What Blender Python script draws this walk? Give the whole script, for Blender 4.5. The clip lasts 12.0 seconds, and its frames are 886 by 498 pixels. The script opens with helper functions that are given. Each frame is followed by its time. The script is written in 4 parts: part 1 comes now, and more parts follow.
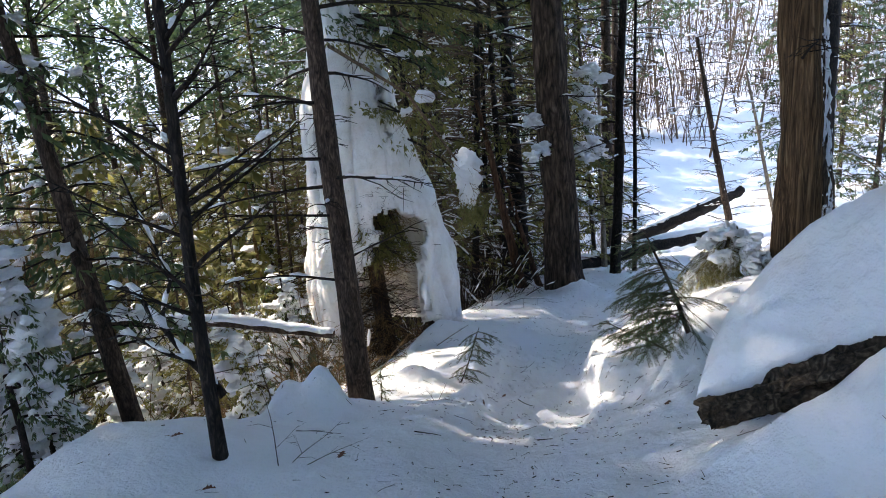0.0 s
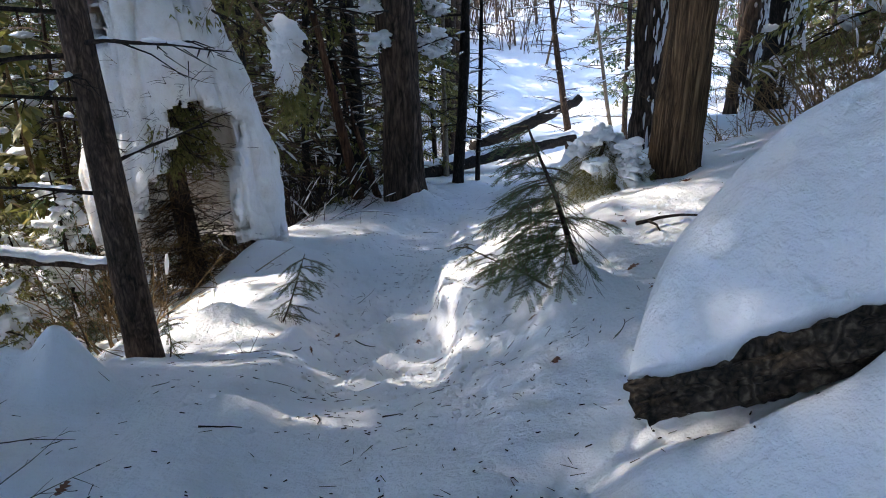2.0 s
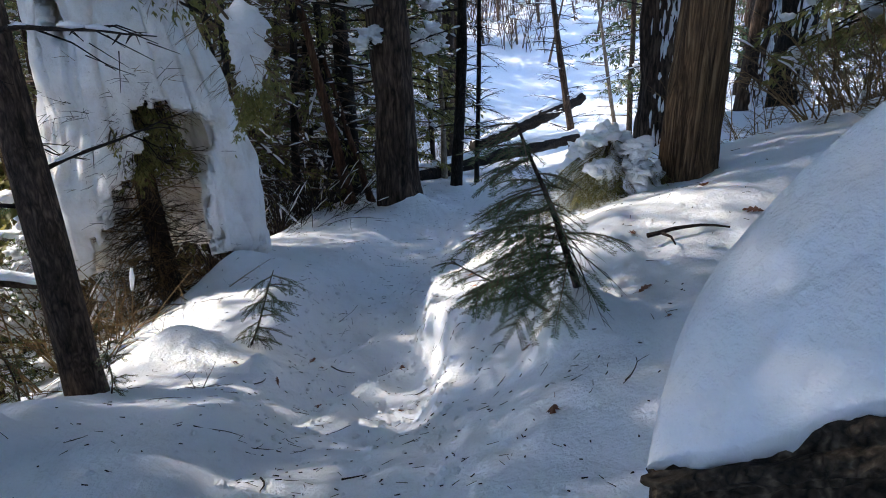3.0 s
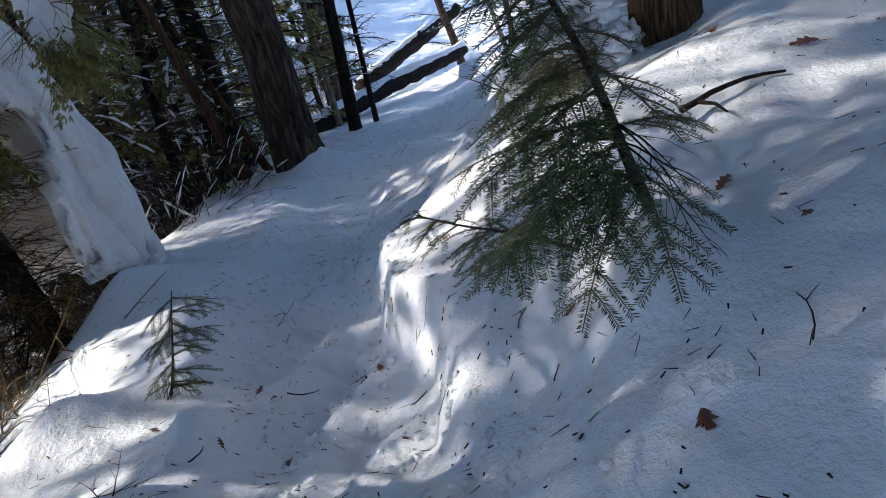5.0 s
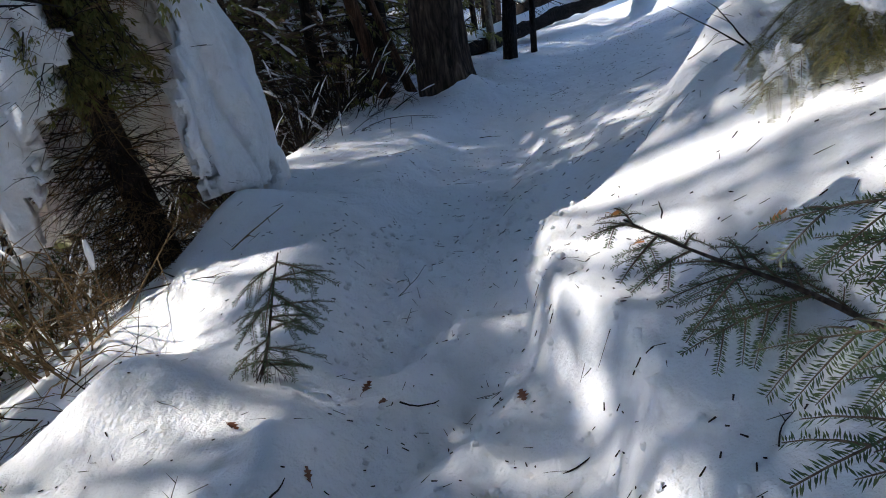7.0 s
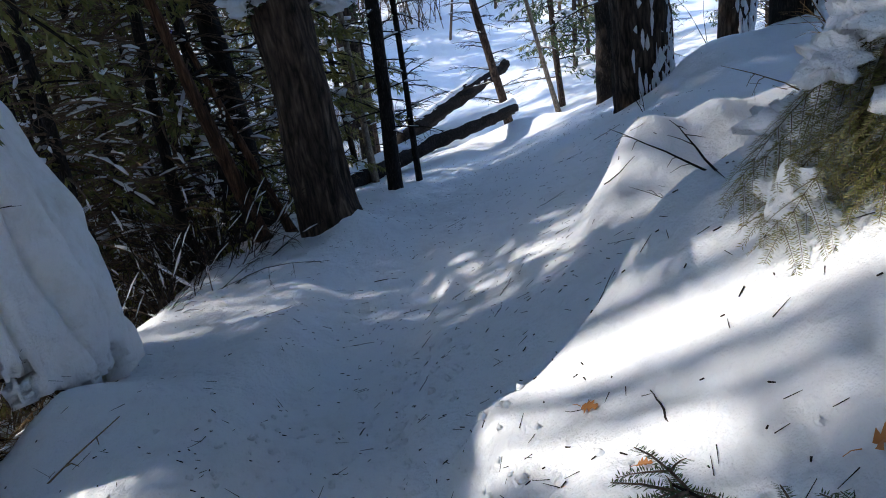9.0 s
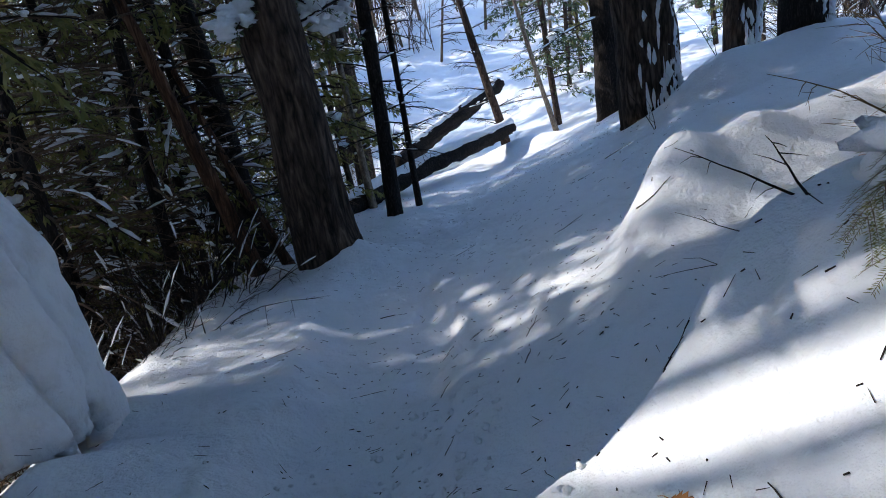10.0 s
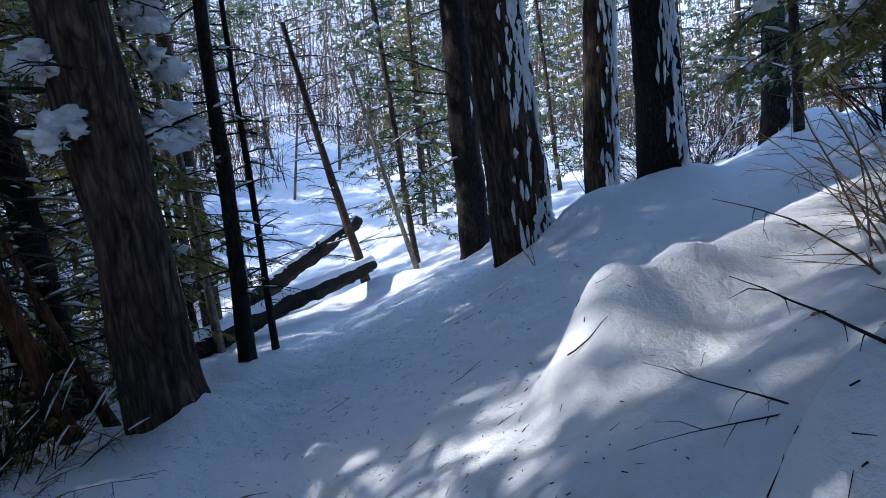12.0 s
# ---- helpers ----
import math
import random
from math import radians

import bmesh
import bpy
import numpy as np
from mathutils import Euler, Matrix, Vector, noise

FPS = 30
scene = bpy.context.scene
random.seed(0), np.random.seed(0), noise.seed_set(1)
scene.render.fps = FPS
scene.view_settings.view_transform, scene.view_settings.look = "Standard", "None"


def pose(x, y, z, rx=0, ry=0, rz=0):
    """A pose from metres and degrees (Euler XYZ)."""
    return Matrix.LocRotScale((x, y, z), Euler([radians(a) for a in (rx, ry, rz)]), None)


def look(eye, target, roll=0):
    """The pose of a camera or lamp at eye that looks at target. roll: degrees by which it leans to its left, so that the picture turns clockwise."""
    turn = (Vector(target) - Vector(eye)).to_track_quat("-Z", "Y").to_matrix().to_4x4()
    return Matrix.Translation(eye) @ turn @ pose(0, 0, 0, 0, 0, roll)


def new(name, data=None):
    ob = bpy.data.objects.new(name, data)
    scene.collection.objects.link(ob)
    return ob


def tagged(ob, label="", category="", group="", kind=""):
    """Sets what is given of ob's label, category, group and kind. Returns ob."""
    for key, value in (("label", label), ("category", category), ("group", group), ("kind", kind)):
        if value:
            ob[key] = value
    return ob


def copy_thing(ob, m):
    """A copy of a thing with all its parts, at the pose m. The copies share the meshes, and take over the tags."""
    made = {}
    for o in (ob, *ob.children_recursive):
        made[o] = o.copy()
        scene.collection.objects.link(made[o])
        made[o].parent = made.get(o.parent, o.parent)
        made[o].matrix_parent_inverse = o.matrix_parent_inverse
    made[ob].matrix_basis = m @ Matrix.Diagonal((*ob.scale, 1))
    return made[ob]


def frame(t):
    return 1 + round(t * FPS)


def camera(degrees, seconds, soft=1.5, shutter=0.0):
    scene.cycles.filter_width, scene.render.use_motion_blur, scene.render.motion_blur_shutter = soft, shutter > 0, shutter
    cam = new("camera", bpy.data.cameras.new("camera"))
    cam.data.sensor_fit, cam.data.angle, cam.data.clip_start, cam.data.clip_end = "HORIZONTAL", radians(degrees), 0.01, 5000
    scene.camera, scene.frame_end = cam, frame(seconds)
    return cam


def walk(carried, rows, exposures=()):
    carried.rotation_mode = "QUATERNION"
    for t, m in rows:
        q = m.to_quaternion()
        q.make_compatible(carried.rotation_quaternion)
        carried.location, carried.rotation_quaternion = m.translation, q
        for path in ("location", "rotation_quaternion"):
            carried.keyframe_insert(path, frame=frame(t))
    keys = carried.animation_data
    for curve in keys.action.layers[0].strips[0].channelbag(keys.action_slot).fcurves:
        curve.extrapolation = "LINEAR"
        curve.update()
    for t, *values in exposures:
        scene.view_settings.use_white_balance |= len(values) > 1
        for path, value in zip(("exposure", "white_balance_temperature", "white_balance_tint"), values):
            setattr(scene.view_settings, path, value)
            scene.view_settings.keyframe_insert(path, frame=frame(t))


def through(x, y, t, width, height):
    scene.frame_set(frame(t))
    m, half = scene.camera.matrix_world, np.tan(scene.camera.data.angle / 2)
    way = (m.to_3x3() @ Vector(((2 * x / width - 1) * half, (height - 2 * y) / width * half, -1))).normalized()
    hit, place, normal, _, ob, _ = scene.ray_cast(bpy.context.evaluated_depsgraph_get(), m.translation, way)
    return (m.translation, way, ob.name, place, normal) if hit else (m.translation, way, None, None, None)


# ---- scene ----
cam = camera(64.7, 12.0, soft=0.95)
PATH = [
    (0, (0.02, 0.066, 1.572), (-0.003, 2.012, 1.111), -3.5),
    (0.5, (-0.025, 0.423, 1.482), (0.244, 2.317, 0.899), -4.2),
    (1, (0.238, 0.786, 1.335), (0.52, 2.659, 0.694), 0.1),
    (1.5, (0.263, 1.14, 1.267), (0.572, 2.977, 0.54), -0.8),
    (2, (0.162, 1.547, 1.178), (0.584, 3.364, 0.456), 0.4),
    (2.5, (0.262, 1.889, 1.14), (0.678, 3.704, 0.41), 0.3),
    (3, (0.447, 2.144, 1.038), (0.856, 3.965, 0.318), -0.2),
    (3.2, (0.537, 2.259, 1.025), (0.923, 4.084, 0.304), -1.6),
    (4.8, (0.561, 3.31, 0.663), (1.031, 5.044, -0.217), -10.4),
    (5, (0.493, 3.44, 0.611), (1.102, 5.121, -0.285), -12.2),
    (5.5, (0.555, 3.725, 0.584), (1.041, 5.437, -0.327), -8.6),
    (6, (0.509, 4.002, 0.535), (0.928, 5.671, -0.485), -11.6),
    (6.5, (0.575, 4.243, 0.451), (0.847, 5.956, -0.544), -10.0),
    (7, (0.585, 4.504, 0.427), (0.827, 6.208, -0.591), -8.1),
    (7.5, (0.696, 4.739, 0.332), (0.944, 6.484, -0.614), -5.5),
    (7.7, (0.718, 4.809, 0.336), (1.047, 6.586, -0.521), -6.2),
    (9.3, (0.776, 5.664, 0.191), (1.409, 7.41, -0.552), -8.1),
    (9.5, (0.788, 5.752, 0.167), (1.428, 7.497, -0.57), -8.2),
    (10, (0.814, 6.031, 0.158), (1.465, 7.789, -0.538), -9.6),
    (10.5, (0.739, 6.258, 0.12), (1.403, 8.069, -0.407), -9.3),
    (11, (0.839, 6.534, 0.035), (1.5, 8.364, -0.426), -7.6),
    (11.5, (0.92, 6.769, -0.011), (1.815, 8.497, -0.472), -10.7),
    (12, (0.979, 6.98, -0.043), (2.093, 8.599, -0.418), -6.1),
]
walk(cam, [(t, look(eye, target, roll)) for t, eye, target, roll in PATH],
     [(0, 2.65, 6900, 11), (3.0, 2.25, 6350, 11), (5.5, 2.0, 6100, 11), (7.5, 1.9, 6200, 11), (9.5, 1.85, 6050, 10), (12, 1.85, 5650, 11)])

# ---- light ----
SUN = Vector((-0.70, 0.42, 0.58)).normalized()
world = bpy.data.worlds.new("winter_sky")
scene.world = world
world.use_nodes = True
wn = world.node_tree.nodes
sky = wn.new("ShaderNodeTexSky")
sky.sky_type = 'NISHITA'
sky.sun_disc = False
sky.sun_elevation = math.asin(SUN.z)
sky.sun_rotation = math.atan2(SUN.x, SUN.y)
sky.altitude = 1200
wn["Background"].inputs["Strength"].default_value = 0.15
world.node_tree.links.new(sky.outputs[0], wn["Background"].inputs[0])
sun_data = bpy.data.lights.new("sun", 'SUN')
sun_data.energy = 1.8
sun_data.angle = radians(0.55)
sun_data.color = (1.0, 0.91, 0.80)
sun_lamp = new("sun", sun_data)
sun_lamp.matrix_world = look(SUN * 60, (0, 0, 0))


# ---- materials ----
def material(name):
    m = bpy.data.materials.new(name)
    m.use_nodes = True
    nt = m.node_tree
    return m, nt, nt.nodes["Principled BSDF"]


def add_node(nt, kind, **values):
    n = nt.nodes.new(kind)
    for key, value in values.items():
        n.inputs[key.replace("_", " ")].default_value = value
    return n


def ramp(nt, source, stops):
    r = nt.nodes.new("ShaderNodeValToRGB")
    while len(r.color_ramp.elements) < len(stops):
        r.color_ramp.elements.new(0.5)
    for e, (at, colour) in zip(r.color_ramp.elements, stops):
        e.position, e.color = at, (*colour, 1)
    nt.links.new(source, r.inputs[0])
    return r.outputs[0]


def coords(nt, scale=(1, 1, 1)):
    tc, mp = nt.nodes.new("ShaderNodeTexCoord"), nt.nodes.new("ShaderNodeMapping")
    mp.inputs["Scale"].default_value = scale
    nt.links.new(tc.outputs["Object"], mp.inputs[0])
    return mp.outputs[0]


def noise_tex(nt, vec, scale, detail=4.0, rough=0.55):
    n = add_node(nt, "ShaderNodeTexNoise", Scale=scale, Detail=detail, Roughness=rough)
    nt.links.new(vec, n.inputs["Vector"])
    return n.outputs["Fac"]


def bump(nt, bsdf, height, distance, strength=1.0, under=None):
    b = add_node(nt, "ShaderNodeBump", Strength=strength, Distance=distance)
    nt.links.new(height, b.inputs["Height"])
    if under is not None:
        nt.links.new(under, b.inputs["Normal"])
    nt.links.new(b.outputs[0], bsdf.inputs["Normal"])
    return b.outputs[0]


def snow_material(name, clean, dirty, dirt_from, depth=0.25, radius=(0.03, 0.035, 0.045)):
    m, nt, bsdf = material(name)
    v = coords(nt)
    colour = ramp(nt, noise_tex(nt, v, 3.1, 8, 0.7), [(dirt_from, dirty), (dirt_from + 0.25, clean)])
    nt.links.new(colour, bsdf.inputs["Base Color"])
    bsdf.inputs["Roughness"].default_value = 0.55
    bsdf.inputs["Specular IOR Level"].default_value = 0.25
    bsdf.inputs["Subsurface Weight"].default_value = depth
    bsdf.inputs["Subsurface Radius"].default_value = radius
    bsdf.inputs["Subsurface Scale"].default_value = 1.0
    first = bump(nt, bsdf, noise_tex(nt, v, 7, 5, 0.6), 0.05, 0.8)
    second = bump(nt, bsdf, noise_tex(nt, v, 32, 5, 0.65), 0.02, 0.9, first)
    bump(nt, bsdf, noise_tex(nt, v, 190, 3, 0.7), 0.003, 0.9, second)
    return m


def bark_material(name, dark, mid, light, stretch=0.16, scale=22, depth=0.02):
    m, nt, bsdf = material(name)
    v = coords(nt, (1, 1, stretch))
    grain = noise_tex(nt, v, scale, 6, 0.65)
    bent = nt.nodes.new("ShaderNodeMix")
    bent.data_type = 'VECTOR'
    bent.inputs["Factor"].default_value = 0.3
    warp = add_node(nt, "ShaderNodeTexNoise", Scale=scale * 0.35, Detail=3.0)
    nt.links.new(v, warp.inputs["Vector"])
    nt.links.new(v, bent.inputs[4])
    nt.links.new(warp.outputs["Color"], bent.inputs[5])
    plates = nt.nodes.new("ShaderNodeTexVoronoi")
    plates.feature = 'DISTANCE_TO_EDGE'
    plates.inputs["Scale"].default_value = scale * 0.85
    nt.links.new(bent.outputs[1], plates.inputs["Vector"])
    crack = ramp(nt, plates.outputs["Distance"], [(0.0, (0.15, 0.15, 0.15)), (0.35, (1, 1, 1))])
    blend = nt.nodes.new("ShaderNodeMix")
    blend.inputs["Factor"].default_value = 0.3
    nt.links.new(grain, blend.inputs[2])
    nt.links.new(crack, blend.inputs[3])
    ridges = blend.outputs[0]
    colour = ramp(nt, ridges, [(0.34, dark), (0.56, mid), (0.80, light)])
    mix = nt.nodes.new("ShaderNodeMix")
    mix.data_type = 'RGBA'
    mix.blend_type = 'MULTIPLY'
    mix.inputs["Factor"].default_value = 0.7
    nt.links.new(colour, mix.inputs[6])
    nt.links.new(ramp(nt, noise_tex(nt, coords(nt), 1.7, 3), [(0.3, (0.5, 0.52, 0.5)), (0.7, (1, 1, 1))]), mix.inputs[7])
    nt.links.new(mix.outputs[2], bsdf.inputs["Base Color"])
    bsdf.inputs["Roughness"].default_value = 0.9
    bsdf.inputs["Specular IOR Level"].default_value = 0.2
    first = bump(nt, bsdf, ridges, depth, 1.0)
    bump(nt, bsdf, noise_tex(nt, v, scale * 5, 3), depth * 0.25, 0.7, first)
    return m


def leafy_material(name, a, b, c, through=0.35):
    m, nt, bsdf = material(name)
    g = nt.nodes.new("ShaderNodeNewGeometry")
    colour = ramp(nt, g.outputs["Random Per Island"], [(0.0, a), (0.55, b), (1.0, c)])
    nt.links.new(colour, bsdf.inputs["Base Color"])
    bsdf.inputs["Roughness"].default_value = 0.5
    t, mx = nt.nodes.new("ShaderNodeBsdfTranslucent"), nt.nodes.new("ShaderNodeMixShader")
    nt.links.new(colour, t.inputs["Color"])
    mx.inputs[0].default_value = through
    nt.links.new(bsdf.outputs[0], mx.inputs[1])
    nt.links.new(t.outputs[0], mx.inputs[2])
    nt.links.new(mx.outputs[0], nt.nodes["Material Output"].inputs["Surface"])
    return m


SNOW = snow_material("snow", (0.88, 0.90, 0.93), (0.80, 0.81, 0.83), 0.25)
# warm tint puts the sunlight coming through the snow shell into the colour
WARM_SNOW = snow_material("warm_snow", (0.88, 0.87, 0.86), (0.70, 0.67, 0.63), 0.28, 0.7, (0.22, 0.19, 0.16))
BARK_FIR = bark_material("fir_bark", (0.020, 0.014, 0.011), (0.085, 0.058, 0.044), (0.19, 0.14, 0.11), 0.3, 26, 0.018)
BARK_DARK = bark_material("dark_bark", (0.008, 0.007, 0.007), (0.028, 0.022, 0.019), (0.09, 0.07, 0.055), 0.25, 30, 0.012)
BARK_BIG = bark_material("furrowed_bark", (0.018, 0.013, 0.010), (0.085, 0.058, 0.043), (0.20, 0.15, 0.115), 0.2, 15, 0.035)
BARK_CEDAR = bark_material("cedar_bark", (0.045, 0.025, 0.014), (0.19, 0.115, 0.062), (0.38, 0.26, 0.15), 0.05, 26, 0.03)
BARK_RED = bark_material("red_bark", (0.04, 0.02, 0.012), (0.14, 0.072, 0.042), (0.26, 0.155, 0.10), 0.12, 24, 0.02)
BARK_PALE = bark_material("pale_bark", (0.12, 0.09, 0.07), (0.30, 0.25, 0.19), (0.46, 0.40, 0.33), 0.5, 20, 0.006)
TWIG = bark_material("dead_twig", (0.08, 0.052, 0.034), (0.19, 0.13, 0.088), (0.32, 0.24, 0.17), 0.6, 30, 0.003)
TWIG_TAN = bark_material("tan_twig", (0.12, 0.075, 0.035), (0.27, 0.18, 0.09), (0.42, 0.31, 0.17), 0.6, 30, 0.003)
TWIG_DARK = bark_material("dark_twig", (0.010, 0.008, 0.008), (0.03, 0.022, 0.018), (0.07, 0.05, 0.04), 0.6, 30, 0.003)
NEEDLE = leafy_material("fir_needles", (0.045, 0.078, 0.036), (0.075, 0.12, 0.045), (0.12, 0.16, 0.058), 0.4)
# yellower and brighter than fir_needles: the look of sunlit foliage in the colour
NEEDLE_WARM = leafy_material("sun_toned_needles", (0.13, 0.14, 0.035), (0.20, 0.20, 0.055), (0.30, 0.26, 0.085), 0.45)
LEAF_BROWN = leafy_material("oak_leaf_brown", (0.10, 0.035, 0.016), (0.14, 0.05, 0.022), (0.18, 0.07, 0.03), 0.2)
LEAF_ORANGE = leafy_material("oak_leaf_orange", (0.50, 0.20, 0.055), (0.52, 0.22, 0.06), (0.55, 0.25, 0.08), 0.3)
BARK_LOG = bark_material("log_bark", (0.012, 0.010, 0.008), (0.06, 0.045, 0.032), (0.19, 0.155, 0.115), 0.9, 20, 0.03)


# ---- mesh helpers ----
class Buf:
    """Vertices and faces gathered for one mesh."""

    def __init__(self):
        self.v, self.f = [], []

    def tube(self, pts, radii, sides=5, rough=0.0, cap=True):
        base = len(self.v)
        pts = [Vector(p) for p in pts]
        d = (pts[1] - pts[0]).normalized()
        a = d.cross(Vector((0.31, 0.92, 0.24)))
        a = a.normalized() if a.length > 1e-4 else Vector((1, 0, 0))
        n = len(pts)
        for i, p in enumerate(pts):
            if 0 < i:
                d = (pts[min(i + 1, n - 1)] - pts[i - 1]).normalized()
            a = (a - d * a.dot(d)).normalized()
            b = d.cross(a)
            for k in range(sides):
                w = 2 * math.pi * k / sides
                r = radii[i]
                if rough:
                    r *= 1 + rough * (noise.noise((p.x * 3 + math.cos(w) * 2.2, p.y * 3 + math.sin(w) * 2.2, p.z * 0.9)) + 0.35 * noise.noise((p.x * 9 + math.cos(w) * 6, p.y * 9 + math.sin(w) * 6, p.z * 4)))
                self.v.append(p + (a * math.cos(w) + b * math.sin(w)) * r)
        for i in range(n - 1):
            for k in range(sides):
                k2 = (k + 1) % sides
                self.f.append((base + i * sides + k, base + i * sides + k2, base + (i + 1) * sides + k2, base + (i + 1) * sides + k))
        if cap:
            self.f.append(tuple(base + (n - 1) * sides + k for k in range(sides)))
            self.f.append(tuple(base + k for k in reversed(range(sides))))

    def blade(self, p, way, side, length, width):
        """A thin leaf or needle: a bent diamond of two triangles."""
        b = len(self.v)
        mid = p + way * (length * 0.5)
        self.v += [p, mid + side * width * 0.5, p + way * length, mid - side * width * 0.5]
        self.f += [(b, b + 1, b + 2), (b, b + 2, b + 3)]

    def blob(self, p, rx, ry, rz, rings=4, sides=7, rough=0.25, key=0.0):
        """A rounded lump with an uneven outline."""
        b = len(self.v)
        for i in range(rings + 1):
            th = math.pi * i / rings
            for k in range(sides):
                w = 2 * math.pi * k / sides
                d = Vector((math.sin(th) * math.cos(w), math.sin(th) * math.sin(w), math.cos(th)))
                q = 1 + rough * noise.noise(d * 1.9 + Vector((key, key * 1.7, key * 0.3)))
                self.v.append(Vector((p[0] + d.x * rx * q, p[1] + d.y * ry * q, p[2] + d.z * rz * q)))
        for i in range(rings):
            for k in range(sides):
                k2 = (k + 1) % sides
                self.f.append((b + i * sides + k, b + (i + 1) * sides + k, b + (i + 1) * sides + k2, b + i * sides + k2))

    def mesh(self, name, mat, smooth=True):
        me = bpy.data.meshes.new(name)
        me.from_pydata([tuple(v) for v in self.v], [], self.f)
        me.materials.append(mat)
        if smooth:
            me.polygons.foreach_set("use_smooth", [True] * len(me.polygons))
        me.update()
        return me


def part(name, buf, mat, parent, label="", smooth=True):
    ob = new(name, buf.mesh(name, mat, smooth))
    ob.parent = parent
    if label:
        tagged(ob, label)
    return ob


def thing(name, at, label, category, group="", kind=""):
    ob = new(name)
    ob.location = at
    ob.empty_display_size = 0.1
    return tagged(ob, label, category, group, kind)


def single(name, buf, mat, at, label, category, group="", kind="", smooth=True):
    ob = new(name, buf.mesh(name, mat, smooth))
    ob.location = at
    return tagged(ob, label, category, group, kind)


# ---- the snow ground ----
def smooth01(t):
    t = np.clip(t, 0, 1)
    return t * t * (3 - 2 * t)


def eased(y, ys, zs):
    return sum(np.interp(y + d, ys, zs) for d in (-0.5, -0.25, 0, 0.25, 0.5)) / 5


def trail_x(y):
    return eased(y, [-20, 0, 4.3, 5.9, 6.7, 8.5, 10.4, 12.6, 14, 16.5, 20, 30], [0.2, 0.2, 0.4, 0.75, 0.88, 1.0, 1.9, 2.5, 3.3, 5.2, 7.5, 13])


def trail_z(y):
    return eased(y, [-60, -10, 0, 2.4, 4.3, 5.1, 5.9, 6.7, 7.5, 8.5, 10.4, 12.6, 14.5, 16.5, 20, 26, 32, 45, 60, 90, 150, 700],
                 [12, 2.2, -0.05, -0.32, -0.74, -1.1, -1.52, -1.76, -1.87, -1.97, -2.38, -2.62, -2.88, -3.25, -3.9, -5.0, -5.0, -2.4, 1.8, 14, 38, 190])


# mounds and hollows: x, y, height, half-width across, half-width along
MOUNDS = [
    (3.72, 9.52, 0.52, 0.3, 0.32), (4.25, 9.5, 0.4, 0.42, 0.34), (5.0, 9.5, 0.26, 0.6, 0.36), (5.9, 9.5, 0.19, 0.7, 0.4), (7.0, 9.4, 0.13, 0.9, 0.45), (3.1, 8.8, 0.05, 0.35, 0.3),
    (-0.5, 7.15, 0.24, 0.45, 0.32), (-1.02, 5.0, 0.40, 0.17, 0.2), (-1.32, 5.1, 0.30, 0.15, 0.2), (-1.0, 5.7, 0.1, 0.4, 0.5), (-1.9, 3.8, 0.28, 0.75, 0.8),
    (1.77, 5.04, 0.36, 0.22, 0.2), (-0.75, 7.95, -0.28, 0.35, 0.4), (0.7, 8.55, 0.13, 0.45, 0.35), (-0.2, 9.55, 0.22, 0.45, 0.4), (6.0, 11.9, 0.24, 0.9, 0.7), (14, 13, 0.3, 2.5, 1.5), (1.4, 6.35, 0.1, 0.2, 0.3), (2.6, 2.4, 0.57, 0.7, 0.5), (1.55, 2.95, 0.27, 0.2, 0.2), (1.79, 2.94, 0.10, 0.14, 0.1), (1.85, 2.74, 0.34, 0.22, 0.22), (1.3, 3.2, 0.14, 0.2, 0.2), (1.12, 3.4, -0.12, 0.2, 0.22), (2.15, 2.82, 0.27, 0.42, 0.27),
    (8.0, 13.5, 0.52, 0.8, 0.8), (9.5, 13.5, 0.43, 1.0, 0.8), (15.4, 14.5, 0.5, 0.8, 0.6), (10.9, 18.8, 0.4, 0.7, 0.5), (8.9, 21.6, 0.45, 1.1, 0.7),
    (2.55, 13.8, 0.30, 0.45, 0.45), (1.35, 9.95, 0.09, 0.8, 0.14), (0.95, 9.45, -0.09, 0.6, 0.2), (0.3, 9.3, 0.10, 0.5, 0.6),
    (0.16, 6.5, 0.14, 0.13, 0.16), (0.35, 7.9, 0.14, 0.28, 0.5), (3.9, 8.05, -0.15, 0.5, 0.35),
]


